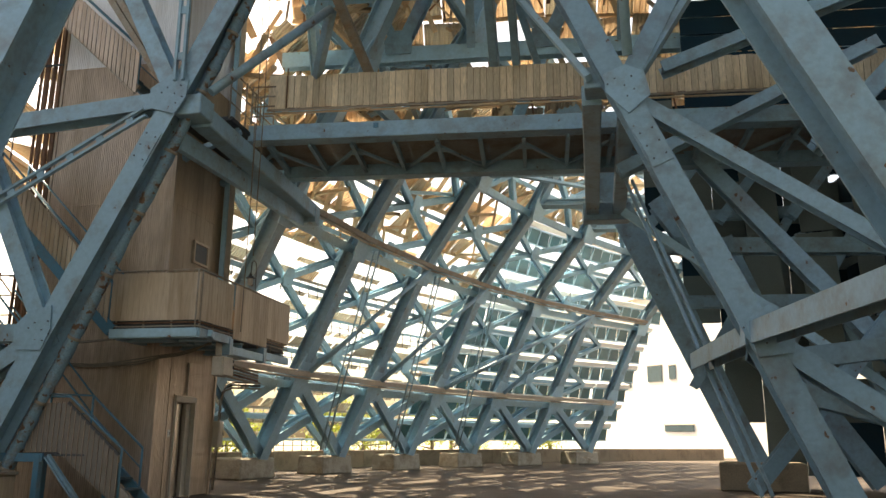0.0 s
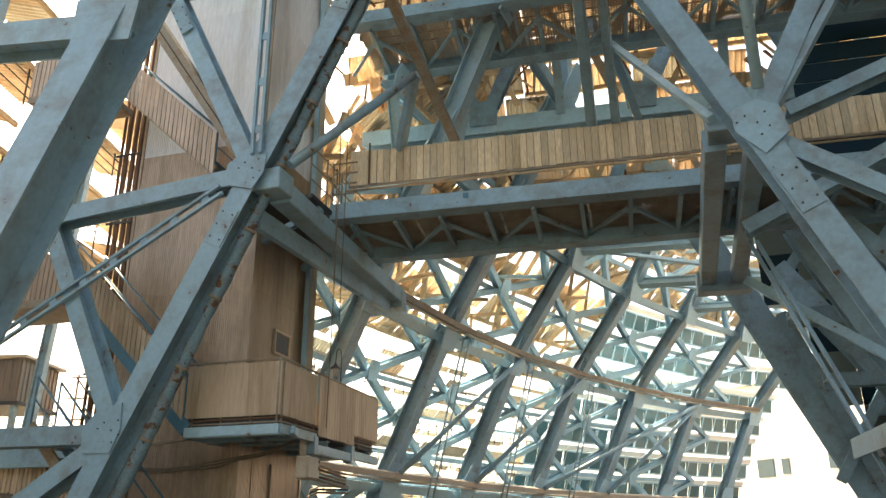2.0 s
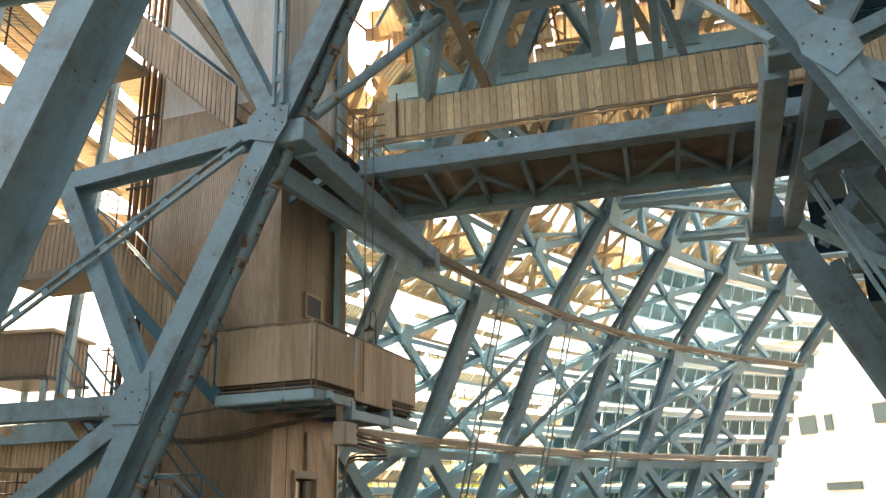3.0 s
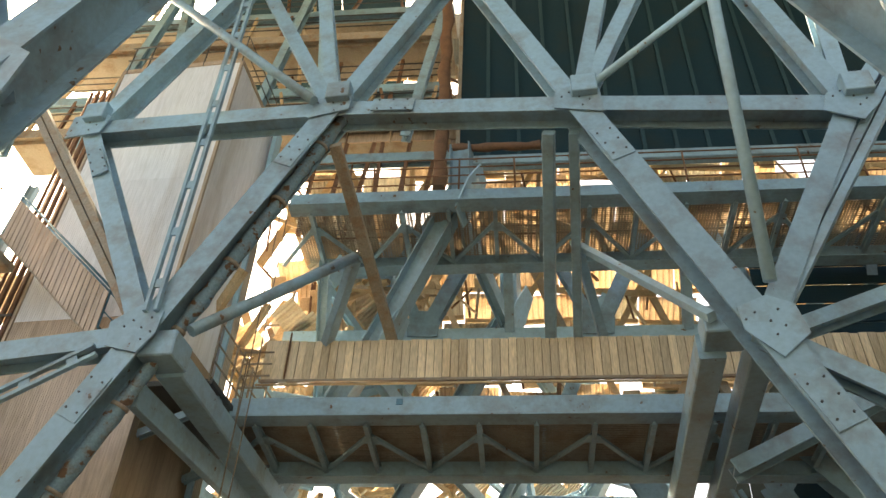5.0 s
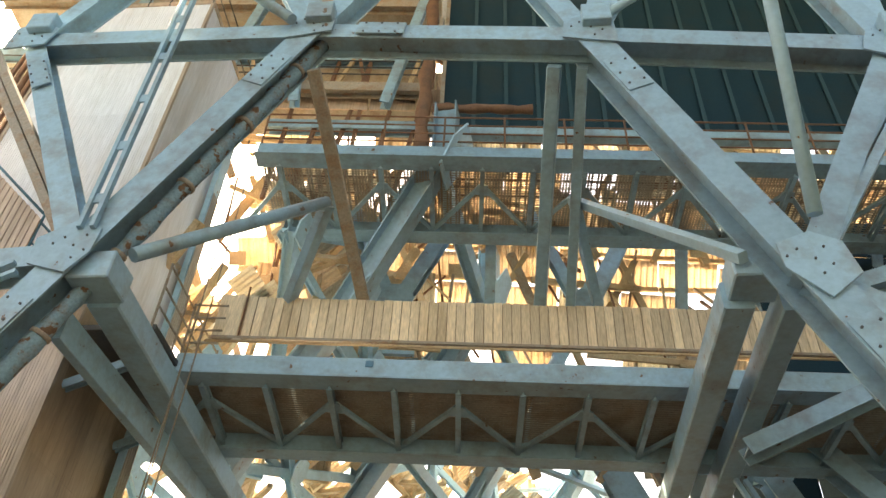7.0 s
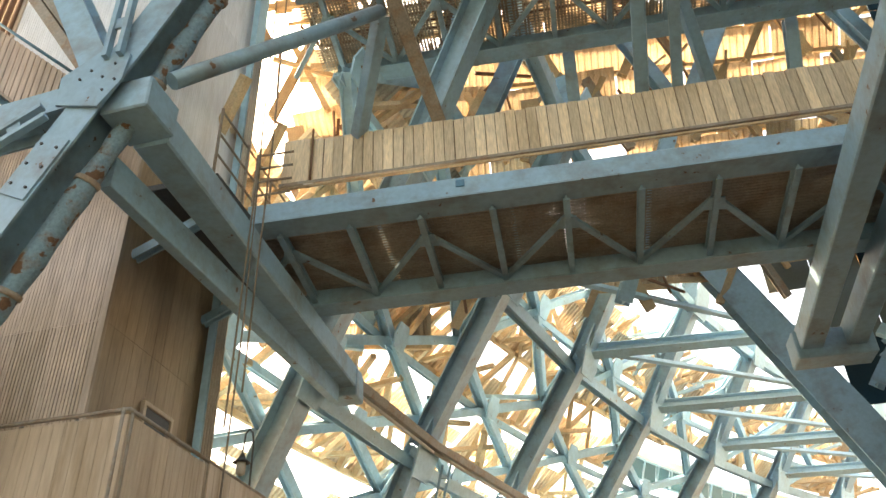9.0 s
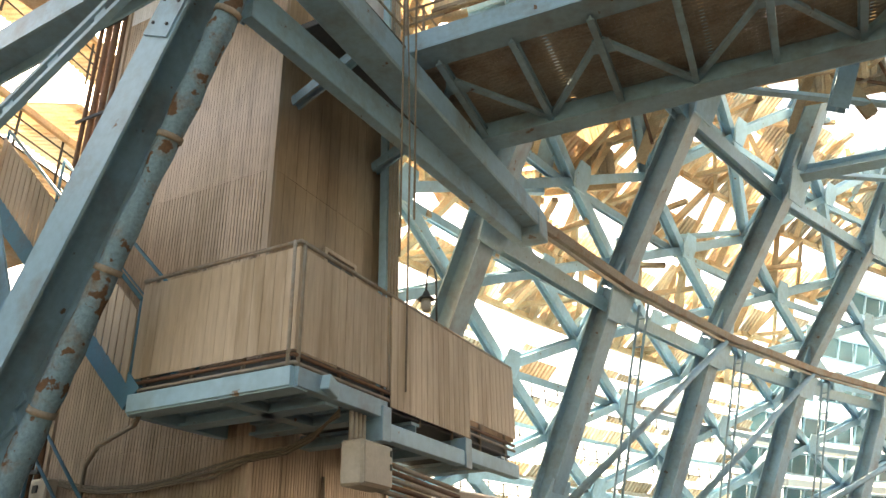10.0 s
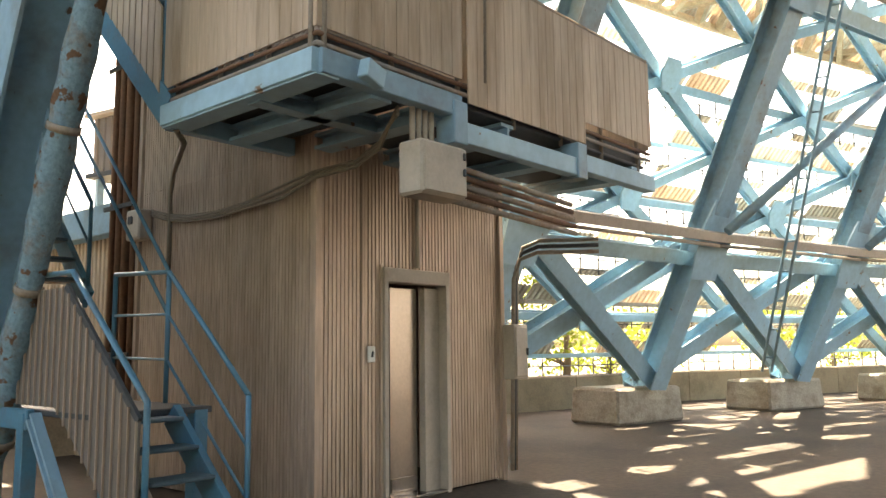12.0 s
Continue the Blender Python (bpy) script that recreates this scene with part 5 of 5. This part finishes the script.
for j in range(150):
    # thin braces, knee ties and broken laths between the struts
    x, z = urng.uniform(-6, 15), urng.uniform(10.6, 23)
    dx, dz = urng.choice(((0.9, 0.9), (-0.8, 1.0), (0.1, 1.4), (1.5, 0.1), (-0.5, 1.3)))
    w = urng.choice((0.06, 0.08, 0.12))
    beam("lattice_lath", on_skin(x, z, -0.6 - 0.5 * (j % 3)), on_skin(x + dx, z + dz, -0.6 - 0.5 * (j % 2)), upskin, w, w, (0, -1, -0.4), (OCHRE, OCHRE, PIPE_RUST, RUST)[j % 4], "b")
    if j % 5 == 0:
        plate("knee_plate", on_skin(x, z, -1.2), upskin, [(-0.2, -0.2), (0.25, -0.15), (0.2, 0.25), (-0.25, 0.2)], (0, -1, -0.4), mat=OCHRE)
for j in range(0, 5, 2):
    # heavier blue members of the next frame in front of the ochre lattice
    x = -3.4 + 2.9 * j
    beam("blue_diagonal", on_skin(x, 10.2, -2.2), on_skin(x + (1.6 if j % 2 else 1.9), 15.0, -2.0), upskin, 0.34, 0.34, (0, -1, -0.4), BLUE)

# ---- galleries over the tower: floors, pale panels, rails ----
tops = thing("tower_galleries", "rusty galleries with pale panels and blue beams over the tower", "gallery", kind="structure")
for k, z in enumerate((18.6, 20.6, 22.6, 24.6)):
    off = 2.7 + 0.5 * (k % 2)
    beam("floor_beam", on_bridge(-14, off, z), on_bridge(-0.9, off, z), tops, 0.34, 0.3, GN, BLUE if k % 2 else RUST)
    beam("floor_plate", on_bridge(-14, off + 0.9, z + 0.2), on_bridge(-0.9, off + 0.9, z + 0.2), tops, 0.06, 1.7, GN, MESH, "b")
    for j in range(13):
        x = -13.6 + 1.0 * j
        if urng.random() < 0.8:
            part("panel", corrugated(0.96, urng.uniform(0.8, 1.35), 0.12, 0.025), CLAD if urng.random() < 0.5 else GREYSHEET, tops, "", frame_of(on_bridge(x, off + 1.5, z + 0.45), GD, V((0, -0.15, 1))))
        if urng.random() < 0.6:
            beam("rusty_post", on_bridge(x, off + 0.2, z), on_bridge(x + urng.uniform(-0.5, 0.5), off + 0.4, z + 2.0), tops, 0.1, 0.1, GN, PIPE_RUST if j % 2 else OCHRE, "b")
    for h in (0.5, 0.8, 1.1):
        bar("rail", [on_bridge(-14, off - 0.15, z + h), on_bridge(-0.9, off - 0.15, z + h)], 0.022, DARKSTEEL, tops, sides=5)
for j in range(6):
    x = -13.5 + 2.3 * j
    beam("blue_post", on_bridge(x, 2.4, 17.6), on_bridge(x + (1.2 if j % 2 else -0.9), 2.4, 25.5), tops, 0.26, 0.26, GN, BLUE)

# ---- dark sheets as shade behind the open side, right of the inner leg ----
bays = thing("shade_bays", "dark sheets with small gaps, put in as shade behind blue bracing", "cladding", kind="structure")
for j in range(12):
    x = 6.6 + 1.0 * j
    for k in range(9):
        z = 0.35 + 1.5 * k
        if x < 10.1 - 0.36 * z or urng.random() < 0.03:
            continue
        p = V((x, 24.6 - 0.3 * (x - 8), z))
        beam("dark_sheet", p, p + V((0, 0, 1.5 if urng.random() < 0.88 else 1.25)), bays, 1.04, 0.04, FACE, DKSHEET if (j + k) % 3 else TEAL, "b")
for j in range(5):
    x = 9.6 + 1.9 * j
    beam("bracing", V((x, 23.2 - 0.3 * (x - 8), 0.1)), V((x - 2.6, 23.9 - 0.3 * (x - 8), 7.2)), bays, 0.3, 0.3, FACE, BLUE)
    beam("bracing", V((x - 1.9, 23.5 - 0.3 * (x - 8), 2.8)), V((x + 1.6, 22.9 - 0.3 * (x - 8), 8.6)), bays, 0.26, 0.28, FACE, BLUE)
    beam("bracing", V((x - 2.9, 23.6 - 0.3 * (x - 8), 7.6)), V((x + 1.2, 22.9 - 0.3 * (x - 8), 13.0)), bays, 0.28, 0.28, FACE, BLUE)
beam("bracing_girt", V((8.9, 23.5, 4.6)), V((18.0, 20.8, 4.7)), bays, 0.3, 0.3, FACE, BLUE)
beam("bracing_girt", V((7.4, 23.7, 8.0)), V((18.0, 20.8, 8.0)), bays, 0.3, 0.3, FACE, BLUE)

# ---- raised cabin and scaffold rail beyond the tower, in the open bay ----
cabin = thing("site_cabin", "small grey ribbed cabin on steel posts in the open bay", "cabin")
c0 = V((-15.2, 22.0, 0))
for a, b in ((V((0, 0, 5.0)), V((1.8, 0, 5.0))), (V((1.8, 0, 5.0)), V((1.8, 1.8, 5.0))), (V((1.8, 1.8, 5.0)), V((0, 1.8, 5.0))), (V((0, 1.8, 5.0)), V((0, 0, 5.0)))):
    part("wall_sheet", corrugated((b - a).length, 1.15, 0.2, 0.03), SCREEN, cabin, "", frame_of(c0 + a, b - a))
block("roof", (2.1, 2.1, 0.08), Matrix.Translation(c0 + V((0.9, 0.9, 6.2))), BOXGREY, cabin)
block("floor_plate", (2.0, 2.0, 0.1), Matrix.Translation(c0 + V((0.9, 0.9, 4.95))), DARKSTEEL, cabin)
for x, y in ((0.1, 0.1), (1.7, 0.1), (0.1, 1.7), (1.7, 1.7)):
    beam("post", c0 + V((x, y, 0)), c0 + V((x, y, 4.92)), cabin, 0.14, 0.14, FACE, BLUE, "b")
scaf = thing("scaffold_rail", "rusty tubular scaffold rail in the open bay", "railing")
for k in range(4):
    bar("upright", [V((-12.9 + 0.75 * k, 24, 0)), V((-12.9 + 0.75 * k, 24, 6.1))], 0.03, PIPE_RUST, scaf, sides=6)
for z in (4.8, 5.4, 6.0):
    bar("tube", [V((-13.1, 23.95, z)), V((-10.4, 23.95, z))], 0.026, RUST, scaf, sides=6)
bar("brace", [V((-12.9, 23.9, 6.0)), V((-11.4, 23.9, 4.2))], 0.026, PIPE_RUST, scaf, sides=6)
